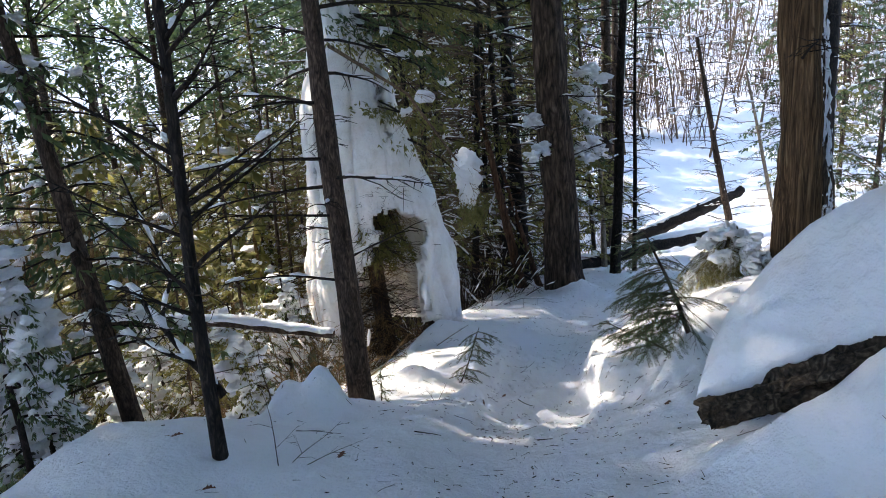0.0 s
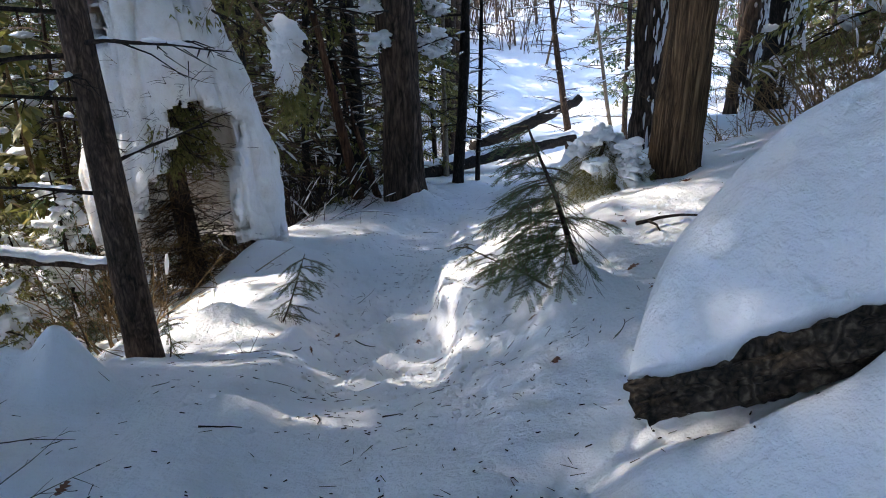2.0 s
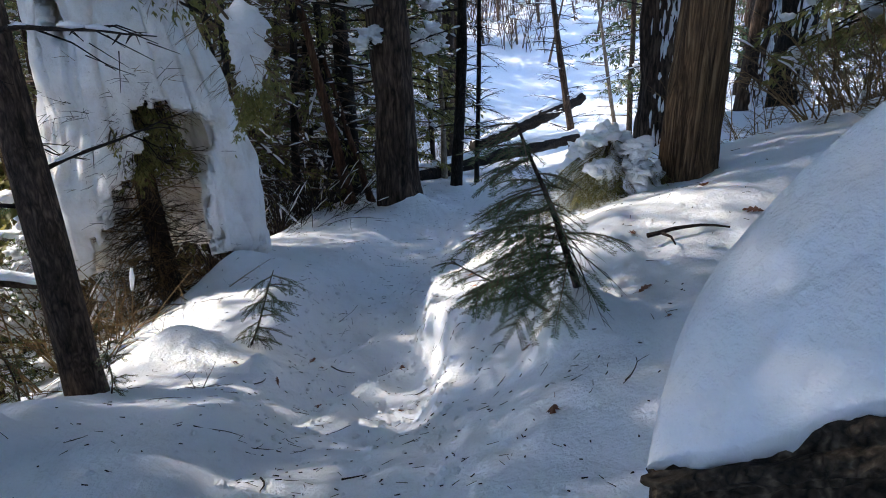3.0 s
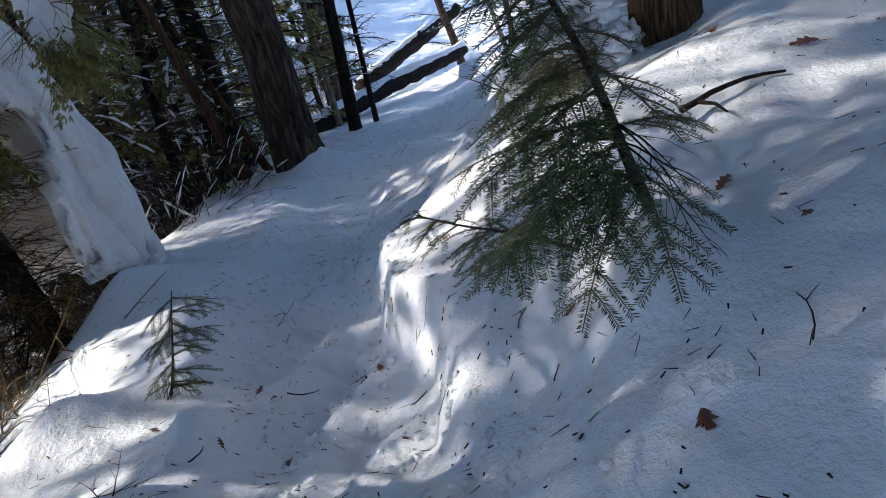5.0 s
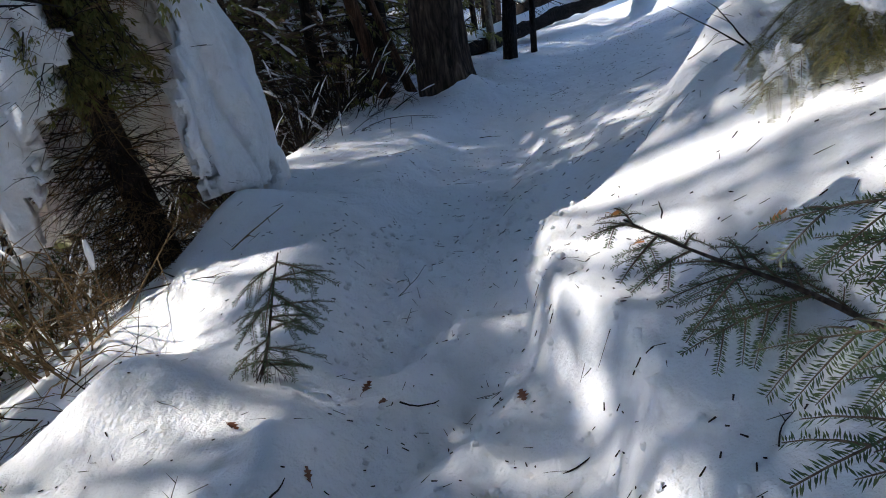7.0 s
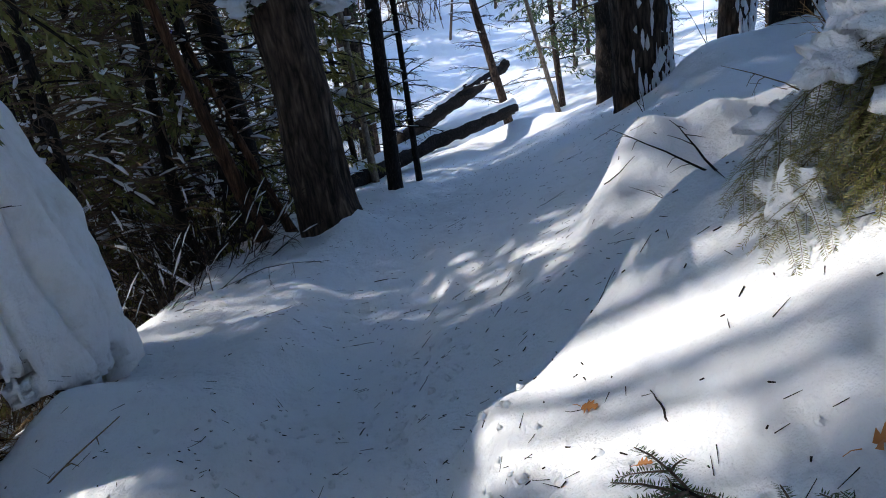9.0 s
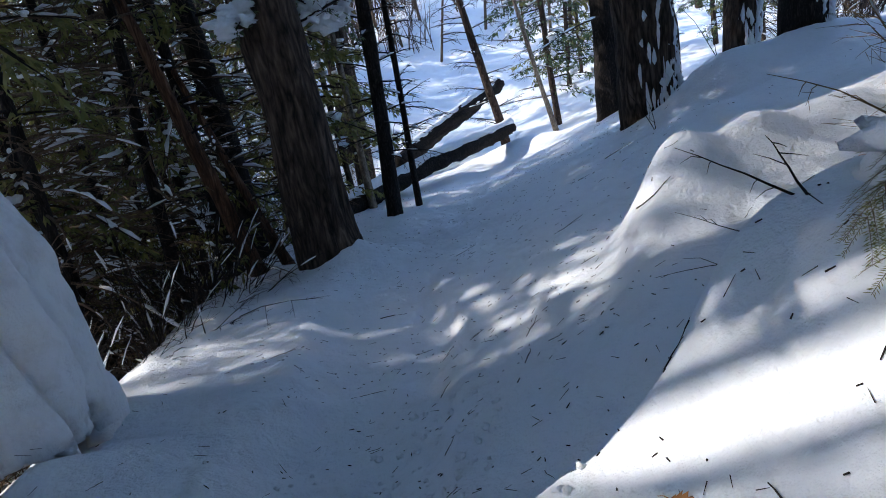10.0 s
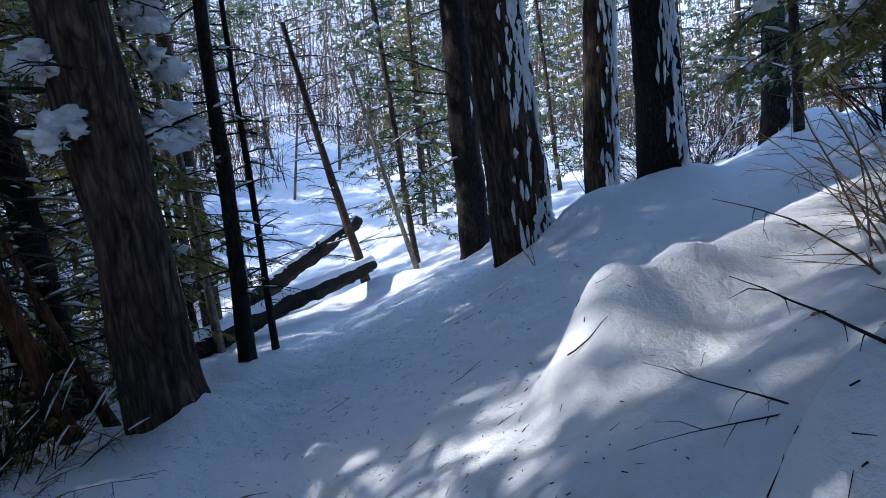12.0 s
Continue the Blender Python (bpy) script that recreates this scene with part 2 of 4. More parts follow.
def ground(x, y, rough=True):
    """Height of the snow at x, y; takes numbers or arrays."""
    x, y = np.asarray(x, float), np.asarray(y, float)
    u = x - trail_x(y)
    z = trail_z(y)
    right = np.clip(u - 0.3, 0, 200)
    fade = eased(y, [0, 12, 14, 40, 70], [0.28, 0.28, 0.27, 0.2, 0.05])
    z = z + fade * 8 * (1 - np.exp(-right * right / (right + 0.25) / 8)) + 0.06 * np.clip(right - 14, 0, 60)
    held = np.interp(y, [4.1, 4.7, 5.3, 6.2, 8.0, 14], [0, 0.42, 0.58, 1.0, 1.0, 1.0])
    cut = 1 - 0.76 * smooth01((y - 7.62 - 0.05 * (x - 1.4) - 0.05 * np.sin(5.3 * x)) / 0.36)
    lip = 0.42 * smooth01((u - 0.42 - 0.06 * np.sin(4.3 * y)) / 0.2) * np.interp(y, [5.0, 6.0], [0.25, 1])
    bank = lip + 0.45 * smooth01((u - 0.65) / 1.1)
    z = z + bank * held * cut * (1 - smooth01((y - 10.5) / 2.5))
    edge = eased(y, [-5, 3, 4.5, 6.4, 7.8, 9.5, 11, 13, 18], [2.6, 2.6, 2.5, 2.1, 1.15, 1.7, 2.1, 2.0, 3.5])
    berm = eased(y, [3, 4.5, 6, 7, 9, 10.5, 13], [0.0, 0.14, 0.28, 0.16, 0.2, 0.24, 0.08])
    z = z + berm * smooth01((-u - 0.3) / 0.5)
    over = np.clip(-u - edge, 0, 400)
    depth = eased(y, [-10, 5, 20, 40, 60], [4.6, 4.6, 3.4, 1.5, 0.5])
    z = z - depth * (1 - np.exp(-0.75 * over * over / (over + 0.5) / depth))
    z = z + 0.3 * np.clip(-x - 22, 0, 400)
    for mx, my, mh, mw, ml in MOUNDS:
        z = z + mh * np.exp(-((x - mx) / mw) ** 2 - ((y - my) / ml) ** 2)
    z = z - 0.05 * np.exp(-(u / 0.3) ** 2) * smooth01((11 - y) / 2)
    if rough:
        z = z + 0.018 * np.sin(3.1 * x + 1.7 * np.sin(1.3 * y)) * np.sin(2.3 * y + 1.1 * x) + 0.008 * np.sin(9.3 * x + 3 * np.sin(2.9 * y + x)) * np.sin(7.9 * y + 2 * np.sin(3.7 * x))
        steps = np.exp(-(u / 0.34) ** 2) * smooth01((9.5 - y) / 2) * smooth01((y - 5) / 0.8)
        z = z + 0.06 * steps * np.sin(8.2 * y + 2.2 * np.sin(4.1 * x)) + 0.02 * steps * np.sin(19 * y + 3 * np.sin(7 * x))
    return z


def lump(x, y):
    """Small clods and dents of the snow."""
    return noise.fractal((x * 2.4, y * 2.4, 0.3), 0.7, 2.1, 5)


def clods(x, y):
    """How broken the snow is: most along the trodden path."""
    u = x - trail_x(y)
    return 0.028 + 0.05 * np.exp(-(u / 0.55) ** 2) * smooth01((y - 4.8) / 1.0) * smooth01((10 - y) / 2.0)


def surface(x, y):
    return float(ground(x, y)) + clods(x, y) * lump(x, y)


def gz(x, y):
    return float(ground(x, y, False))


def stretched(a, b, fine, growth, limit_lo, limit_hi):
    mid = list(np.arange(a, b, fine))
    s, p = fine, b
    while p < limit_hi:
        mid.append(p)
        s *= growth
        p += s
    s, p = fine, a
    low = []
    while p > limit_lo:
        s *= growth
        p -= s
        low.append(p)
    return np.array(low[::-1] + mid)


xs = stretched(-1.8, 4.4, 0.03, 1.05, -400, 400)
ys = stretched(3.0, 11.0, 0.03, 1.045, -120, 600)
gx, gy = np.meshgrid(xs, ys)
heights = ground(gx, gy)
lumps = np.array([lump(px, py) for px, py in zip(gx.ravel(), gy.ravel())]).reshape(gx.shape)
far = np.array([noise.noise((px * 0.12, py * 0.12, 5.1)) for px, py in zip(gx.ravel(), gy.ravel())]).reshape(gx.shape)
away = smooth01((np.hypot(gx - 1, gy - 7) - 14) / 30)
heights = heights + lumps * (clods(gx, gy) + 0.1 * away) + far * 1.2 * away
cols = len(xs)
me = bpy.data.meshes.new("snow_ground")
idx = np.arange(gx.size).reshape(gx.shape)
quads = np.stack([idx[:-1, :-1], idx[:-1, 1:], idx[1:, 1:], idx[1:, :-1]], -1).reshape(-1, 4)
me.from_pydata(np.stack([gx, gy, heights], -1).reshape(-1, 3).tolist(), [], quads.tolist())
me.materials.append(SNOW)
me.polygons.foreach_set("use_smooth", [True] * len(me.polygons))
tagged(new("ground", me), "deep trodden snow with a sunken footpath", "snow ground", kind="structure")


# ---- trees ----
def stem(height, lean=(0, 0), wobble=0.03, step=0.3, start=-0.35, seed=0.0):
    n = max(3, int((height - start) / step))
    pts = []
    for i in range(n + 1):
        z = start + (height - start) * i / n
        w = Vector((noise.noise((z * 0.45, seed, 1.3)), noise.noise((z * 0.45, seed, 7.9)), 0)) * wobble * min(1, max(z, 0))
        pts.append(Vector((lean[0] * z, lean[1] * z, z)) + w)
    return pts


def along(pts, z):
    for a, b in zip(pts, pts[1:]):
        if a.z <= z <= b.z:
            return a.lerp(b, (z - a.z) / (b.z - a.z))
    return pts[-1].copy()


def branch(buf, p, way, length, radius, rng, droop=0.25, twigs=6, sides=4, twig_sides=3, snow=None, lift=0.0, fine=0.45, laden=0.4):
    """A bent branch with side twigs. Returns its points."""
    n = 6
    pts, q, d = [], Vector(p), Vector(way).normalized()
    for i in range(n + 1):
        pts.append(q.copy())
        d = (d + Vector((rng.uniform(-.12, .12), rng.uniform(-.12, .12), rng.uniform(-.1, .1) - droop / n + lift * i / n / n))).normalized()
        q = q + d * (length / n)
    buf.tube(pts, [radius * (1 - 0.85 * i / n) for i in range(n + 1)], sides, cap=False)
    for k in range(twigs):
        s = 0.15 + 0.8 * (k + rng.random()) / max(twigs, 1)
        i = min(n - 1, int(s * n))
        a = pts[i].lerp(pts[i + 1], s * n - i)
        ax = (pts[i + 1] - pts[i]).normalized()
        side = ax.cross(Vector((0, 0, 1))).normalized() * rng.choice((-1, 1))
        w = (ax * rng.uniform(0.4, 1.0) + side * rng.uniform(0.5, 1.0) + Vector((0, 0, rng.uniform(-0.45, 0.25)))).normalized()
        l = length * fine * (1.05 - s) * rng.uniform(0.5, 1.1) + 0.05
        b = a + w * l * 0.5 + Vector((0, 0, rng.uniform(-0.05, 0.04) * l * 2))
        c = a + w * l + Vector((0, 0, -0.18 * l))
        buf.tube([a, b, c], [radius * 0.4, radius * 0.28, radius * 0.12], twig_sides, cap=False)
        if fine > 0.3 and l > 0.2:
            for _ in range(2):
                e = a.lerp(c, rng.uniform(0.3, 0.9))
                w2 = (w + Vector((rng.uniform(-1, 1), rng.uniform(-1, 1), rng.uniform(-.7, .3)))).normalized()
                buf.tube([e, e + w2 * l * 0.4], [radius * 0.2, radius * 0.08], 3, cap=False)
    if snow is not None:
        for k in range(n - 1):
            if rng.random() < laden:
                a = pts[k + 1]
                r = rng.uniform(0.5, 1.2) * (0.009 + radius * 0.75)
                snow.tube([a.lerp(pts[k], 0.45) + Vector((0, 0, r * .8)), a + Vector((0, 0, r * 1.1)), a.lerp(pts[min(k + 2, n)], 0.45) + Vector((0, 0, r * .8))], [r * 0.5, r, r * 0.45], 5)
    return pts


def spray(twigs, needles, p, way, length, rng, up=Vector((0, 0, 1)), needle=0.024, gap=0.0055, width=0.0038, radius=0.003, depth=1, droop=0.25):
    """A flat fir spray: an axis with paired side twigs and two ranks of needles."""
    n = max(3, int(length / 0.06))
    pts, q, d = [], Vector(p), Vector(way).normalized()
    for i in range(n + 1):
        pts.append(q.copy())
        d = (d + Vector((rng.uniform(-.05, .05), rng.uniform(-.05, .05), -droop / n + rng.uniform(-.04, .04)))).normalized()
        q = q + d * (length / n)
    twigs.tube(pts, [radius * (1 - 0.7 * i / n) for i in range(n + 1)], 4, cap=False)
    for i in range(n):
        a, b = pts[i], pts[i + 1]
        ax = (b - a).normalized()
        side = ax.cross(up)
        side = side.normalized() if side.length > 1e-3 else Vector((1, 0, 0))
        top = side.cross(ax)
        m = max(1, int((b - a).length / gap))
        for k in range(m):
            o = a.lerp(b, k / m)
            for s in (-1, 1):
                w = (side * s + ax * rng.uniform(0.25, 0.85) + top * rng.uniform(-0.25, 0.55)).normalized()
                needles.blade(o, w, (ax - w * ax.dot(w)).normalized(), needle * rng.uniform(0.75, 1.1), width)
        if depth > 0 and 0 < i < n - 1 and i % 1 == 0:
            for s in (-1, 1):
                if rng.random() < 0.85:
                    w = (side * s * 0.9 + ax * 0.75 + top * rng.uniform(-0.15, 0.1)).normalized()
                    spray(twigs, needles, a, w, length * (1 - 0.8 * i / n) * rng.uniform(0.38, 0.55) + 0.03, rng, up, needle, gap, width, radius * 0.6, depth - 1, droop)


def bough(needles, twigs, snow, p, way, length, rng, leaf=0.07, snowy=0.35, droop=0.5, dense=1.0):
    """A far conifer bough of many short sprays, with snow lying on it."""
    pts = branch(twigs, p, way, length, 0.008 + length * 0.008, rng, droop, twigs=3, fine=0.3)
    for k in range(int(length * 26 * dense)):
        s = rng.uniform(0.12, 1.0)
        i = min(5, int(s * 6))
        a = pts[i].lerp(pts[i + 1], s * 6 - i)
        ax = (pts[i + 1] - pts[i]).normalized()
        side = ax.cross(Vector((0, 0, 1))).normalized()
        spread = length * 0.3 * (1.15 - s)
        o = a + side * rng.uniform(-spread, spread) + ax * rng.uniform(-.05, .1) + Vector((0, 0, rng.uniform(-0.1, 0.02)))
        w = (ax * rng.uniform(0.2, 1) + side * rng.uniform(-1, 1) + Vector((0, 0, rng.uniform(-0.9, 0.1)))).normalized()
        for _ in range(3):
            w2 = (w + Vector((rng.uniform(-.6, .6), rng.uniform(-.6, .6), rng.uniform(-.5, .3)))).normalized()
            needles.blade(o, w2, w2.cross(Vector((rng.uniform(-1, 1), rng.uniform(-1, 1), 1))).normalized(), leaf * rng.uniform(0.7, 1.5), leaf * 0.3)
    if snow is not None:
        for k in range(1, 6):
            if rng.random() < snowy:
                r = rng.uniform(0.03, 0.09) * (0.6 + length * 0.35)
                a = pts[k]
                snow.blob((a.x, a.y, a.z + r * 0.45), r * 1.25, r * 1.1, r * 0.75, 5, 8, 1.1, rng.random() * 50)


def bark_snow(buf, pts, radii, angle, rng, count, z0, z1, spread=0.9):
    """Snow plastered in upright streaks on one side of a trunk."""
    for _ in range(count):
        z = rng.uniform(z0, z1)
        c = along(pts, z)
        r = np.interp(z, [p.z for p in pts], radii)
        w = angle + rng.gauss(0, spread * 0.5)
        l, wd = rng.uniform(0.05, 0.22), rng.uniform(0.012, 0.04)
        d, t = Vector((math.cos(w), math.sin(w), 0)), Vector((-math.sin(w), math.cos(w), 0))
        prev = [c + d * r * 0.97 + Vector((0, 0, -l)), c + d * (r * 1.02 + 0.006) + t * rng.uniform(-.02, .02), c + d * r * 0.97 + Vector((0, 0, l))]
        buf.tube(prev, [wd * 0.3, wd, wd * 0.25], 5)


def tall_tree(name, at, radius, height, label, bark, lean=(0, 0), flare=1.5, rough=0.18, branches=0, first=1.0, reach=1.2, seed=1, twig_mat=None, snow_side=None,
              snow_count=0, branch_snow=True, green=0, crown=0, droop=0.25, sides=22, step=0.16, category="conifer tree", group="", up=0.1, joined=False, laden=0.3):
    rng = random.Random(seed)
    t = thing(name, at, label, category, group)
    pts = stem(height, lean, 0.04, step, -0.5, seed * 3.7)
    radii = [radius * (1 - 0.55 * max(p.z, 0) / height) * (1 + (flare - 1) * math.exp(-max(p.z + 0.1, 0) / 0.28)) for p in pts]
    b = Buf()
    b.tube(pts, radii, sides, rough)
    part("trunk", b, bark, t)
    if branches:
        tw, sn = Buf(), Buf()
        for k in range(branches):
            z = first + (height - first) * (k + rng.random()) / branches
            c, r = along(pts, z), np.interp(z, [p.z for p in pts], radii)
            w = rng.uniform(0, 2 * math.pi)
            d = Vector((math.cos(w), math.sin(w), rng.uniform(-0.15, 0.3) + up))
            branch(tw, c + Vector((d.x, d.y, 0)) * r * 0.7, d, reach * rng.uniform(0.45, 1.1), 0.006 + 0.008 * reach, rng, droop, twigs=5 if joined else 7, snow=sn if branch_snow else None, laden=laden)
            if not joined:
                one = part("branch", tw, twig_mat or TWIG, t)
                if sn.v:
                    tagged(part("snow_ridge", sn, SNOW, one, "thin ridge of snow"), kind="stuff")
                tw, sn = Buf(), Buf()
        if joined:
            tagged(part("branchwork", tw, twig_mat or TWIG, t, "bare dead branches"), kind="stuff")
            if sn.v:
                tagged(part("snow_load", sn, SNOW, t, "thin ridges of snow lying on the branches"), kind="stuff")
    if green:
        nd, tw, sn = Buf(), Buf(), Buf()
        for k in range(green):
            z = max(first, height * 0.1) + (height - first) * (k + rng.random()) / green * 0.95
            c = along(pts, z)
            w = rng.uniform(0, 2 * math.pi)
            l = reach * (1.15 - 0.8 * z / height) * rng.uniform(0.7, 1.15)
            bough(nd, tw, sn, c, Vector((math.cos(w), math.sin(w), 0.1)), l, rng, 0.125, 0.34, 0.6, 1.15)
        tagged(part("boughwork", tw, TWIG_DARK, t), kind="stuff")
        tagged(part("foliage", nd, NEEDLE if seed % 3 else NEEDLE_WARM, t, "dull green needles"), kind="stuff")
        tagged(part("snow_clump", sn, SNOW, t, "clumps of snow lying on the boughs"), kind="stuff")
    if snow_side is not None:
        sn = Buf()
        bark_snow(sn, pts, radii, snow_side, rng, snow_count, 0.1, height * 0.75)
        tagged(part("plastered_snow", sn, SNOW, t, "snow plastered in streaks on the bark"), kind="stuff")
    return t


def on_ground(x, y, sink=0.0):
    return (x, y, gz(x, y) - sink)


first_fir = tall_tree("fir_tree", on_ground(-0.94, 6.42), 0.115, 6.0, "slim fir trunk with rough bark and bare dead branches", BARK_FIR, (-0.036, 0.0), 1.25, 0.16, 34, 1.2, 1.5, 11, TWIG_DARK)


def drooping_bough(tree, start, end, seed):
    """A bough of a standing tree whose tip hangs under a long cap of snow."""
    r = random.Random(seed)
    o = tree.location
    a, e = Vector(start) - o, Vector(end) - o
    tw, nd, load = Buf(), Buf(), Buf()
    mid = a.lerp(e, 0.55) + Vector((0, 0, 0.25))
    low = e + Vector((0.03, 0, -0.46))
    tw.tube([a, mid, e, low], [0.018, 0.014, 0.01, 0.004], 7)
    one = part("bough", tw, TWIG, tree, "drooping bough")
    dry = Buf()
    for k in range(26):
        c = mid.lerp(e, r.random()) if k % 2 else e.lerp(low, r.random())
        w = r.uniform(0, 6.283)
        branch(dry, c, Vector((math.cos(w), math.sin(w), r.uniform(-1.2, 0.2))), r.uniform(0.25, 0.55), 0.004, r, 0.6, twigs=7, fine=0.5)
    tagged(part("dry_twig", dry, TWIG_TAN, one, "dry orange-tan twigs"), kind="stuff")
    for k in range(60):
        c = e.lerp(low, r.uniform(0.4, 1.0))
        w = r.uniform(0, 6.283)
        bough(nd, dry, None, c, Vector((math.cos(w), math.sin(w), r.uniform(-0.9, 0.1))), r.uniform(0.08, 0.24), r, 0.03, 0, 0.9, 5.0)
    tagged(part("foliage", nd, NEEDLE_WARM, one, "yellow-green needles"), kind="stuff")
    for k in range(7):
        p = e.lerp(low, -0.25 + 0.14 * k)
        load.blob((p.x + r.uniform(-.03, .03), p.y, p.z), 0.13 - 0.008 * k, 0.12 - 0.008 * k, 0.12, 12, 16, 0.7, seed + k)
    part("snow_clump", load, SNOW, one, "tall cap of snow")


drooping_bough(first_fir, (-0.95, 6.45, 1.95), (0.22, 7.25, 0.66), 33)
black_fir = tall_tree("fir_tree", on_ground(-1.34, 3.62), 0.040, 4.2, "thin black-barked young fir with bare dead branches", BARK_DARK, (0.0, 0.0), 1.2, 0.1, 44, 0.8, 1.0, 12, TWIG_DARK, sides=12, up=0.55, droop=-0.1, laden=0.1)
for line, thick in (([(-1.31, 3.72, -0.07), (-1.46, 3.76, 0.11), (-1.64, 3.82, 0.34), (-1.81, 3.9, 0.54), (-1.97, 3.95, 0.54)], 0.024),
                    ([(-1.46, 3.76, 0.11), (-1.57, 3.7, 0.2), (-1.76, 3.66, 0.35), (-1.84, 3.62, 0.34)], 0.014),
                    ([(-1.64, 3.82, 0.34), (-1.57, 3.85, 0.58), (-1.66, 3.9, 0.83), (-1.79, 3.95, 1.18)], 0.013)):
    pts = [Vector(p) - black_fir.location for p in line]
    fine = [pts[i].lerp(pts[i + 1], k / 5) + Vector((0.012 * noise.noise((i + k / 5, thick * 90, 1)), 0, 0.02 * noise.noise((i + k / 5, thick * 50, 4)))) for i in range(len(pts) - 1) for k in range(5)] + [pts[-1]]
    wood, ridge = Buf(), Buf()
    wood.tube(fine, [thick * (1 - 0.6 * i / len(fine)) for i in range(len(fine))], 9, 0.2)
    r = random.Random(int(thick * 1000))
    for i in range(3, len(fine) - 1, 2):
        d = Vector((r.uniform(-1, 1), r.uniform(-.6, .6), r.uniform(-.2, 0.9)))
        branch(wood, fine[i], d, r.uniform(0.2, 0.5), 0.004, r, 0.2, twigs=4, fine=0.4)
    for i in range(1, len(fine) - 3, 4):
        g = [fine[i + k] + Vector((0, 0, thick * 0.9)) for k in range(4)]
        ridge.tube(g, [0.006, thick * r.uniform(0.9, 1.5), thick * r.uniform(0.7, 1.3), 0.006], 8, 0.3)
    one = part("side_limb", wood, BARK_DARK, black_fir, "crooked snow-lined side limb")
    part("snow_ridge", ridge, SNOW, one, "ridge of snow along the limb")
tall_tree("fir_tree", on_ground(-2.95, 6.1), 0.095, 6.5, "leaning slim conifer with dark flaking bark", BARK_FIR, (-0.17, 0.05), 1.2, 0.18, 30, 1.2, 1.2, 13, TWIG_DARK, green=40)
tall_tree("cedar_tree", on_ground(3.5, 6.95, 0.1), 0.20, 9.0, "upright cedar trunk with stringy orange-brown bark", BARK_CEDAR, (-0.03, 0.0), 1.25, 0.3, 8, 2.0, 1.3, 14, TWIG_DARK, sides=36, step=0.1)
big_trunk = tall_tree("douglas_fir_tree", on_ground(2.33, 13.95), 0.36, 14.0, "large dark trunk with deeply furrowed bark", BARK_BIG, (-0.05, 0.0), 1.18, 0.16, 22, 2.0, 2.0, 15, TWIG_DARK, sides=40, step=0.12)
tall_tree("birch_tree", on_ground(4.15, 18.4), 0.075, 5.0, "slender pale-barked stem among dark firs", BARK_PALE, (-0.03, 0), 1.2, 0.15, 8, 2.6, 0.9, 28, TWIG, sides=12, category="birch tree")
tall_tree("leaning_tree", on_ground(9.6, 23.2), 0.13, 7.0, "dark leaning stem on the far bank", BARK_FIR, (-0.2, 0), 1.2, 0.2, 40, 0.8, 1.4, 29, TWIG_DARK, sides=12, category="dead tree")
tall_tree("leaning_tree", on_ground(11.0, 22.9), 0.075, 5.5, "thin pale leaning stem on the far bank", BARK_PALE, (-0.24, 0), 1.2, 0.15, 18, 1.2, 1.0, 30, TWIG, sides=10, category="dead tree")


def laden_bough(tree, start, end, seed):
    """A dark bough of a standing tree under wide pads of snow."""
    r = random.Random(seed)
    a, e = Vector(start) - tree.location, Vector(end) - tree.location
    tw, nd, load = Buf(), Buf(), Buf()
    bough(nd, tw, None, a, e - a, (e - a).length * 1.15, r, 0.06, 0, 0.35, 3.0)
    for k in range(8):
        p = a.lerp(e, r.uniform(0.35, 1.05)) + Vector((r.uniform(-.14, .14), r.uniform(-.14, .14), r.uniform(-.1, .08)))
        q = r.uniform(0.04, 0.12)
        load.blob(p, q * 1.4, q * 1.2, q * 0.85, 9, 13, 1.3, seed + k * 3.1)
    one = part("bough", tw, TWIG_DARK, tree, "dark bough")
    tagged(part("foliage", nd, NEEDLE, one, "dark green needles"), kind="stuff")
    part("snow_pad", load, SNOW, one, "wide pads of snow")


for k, end in enumerate(((2.95, 14.3, 1.15), (3.05, 14.5, 0.62), (3.3, 14.4, 0.05), (2.95, 14.2, 0.02), (3.1, 14.2, 1.5), (1.75, 13.6, 0.15), (1.6, 13.7, 0.7))):
    laden_bough(big_trunk, (2.33 + 0.25 * (1 if end[0] > 2.3 else -1), 13.95, end[2] + 0.25), end, 650 + k)
tall_tree("snag", on_ground(1.5, 14.5), 0.10, 4.0, "leaning reddish dead trunk with peeling bark", BARK_RED, (-0.2, 0.02), 1.35, 0.3, 16, 0.8, 1.1, 16, TWIG_DARK, category="dead tree")
tall_tree("snag", on_ground(1.9, 14.75), 0.065, 2.6, "short leaning reddish dead trunk", BARK_RED, (-0.28, 0.03), 1.3, 0.3, 8, 0.8, 0.7, 17, TWIG_DARK, category="dead tree")
tall_tree("fir_tree", on_ground(1.75, 16.2), 0.17, 11, "dark trunk among a thicket of dead branches", BARK_DARK, (-0.05, 0), 1.3, 0.25, 60, 0.5, 1.9, 18, TWIG_DARK)
tall_tree("fir_tree", on_ground(3.98, 16.5), 0.12, 10, "slim dark fir trunk with fine bare branches", BARK_DARK, (0.03, 0), 1.2, 0.2, 70, 0.9, 1.3, 19, TWIG_DARK, 0.5, 60)
tall_tree("fir_tree", on_ground(4.55, 16.9), 0.055, 8, "very slim pole-like conifer", BARK_DARK, (0.0, 0), 1.2, 0.15, 36, 0.9, 1.0, 20, TWIG_DARK)
tall_tree("douglas_fir_tree", on_ground(7.62, 14.5, 0.25), 0.45, 14, "large trunk with furrowed bark and snow plastered on one side", BARK_BIG, (-0.075, 0), 1.22, 0.2, 10, 3.4, 2.2, 21, TWIG_DARK, -1.25, 700, sides=44, step=0.12)
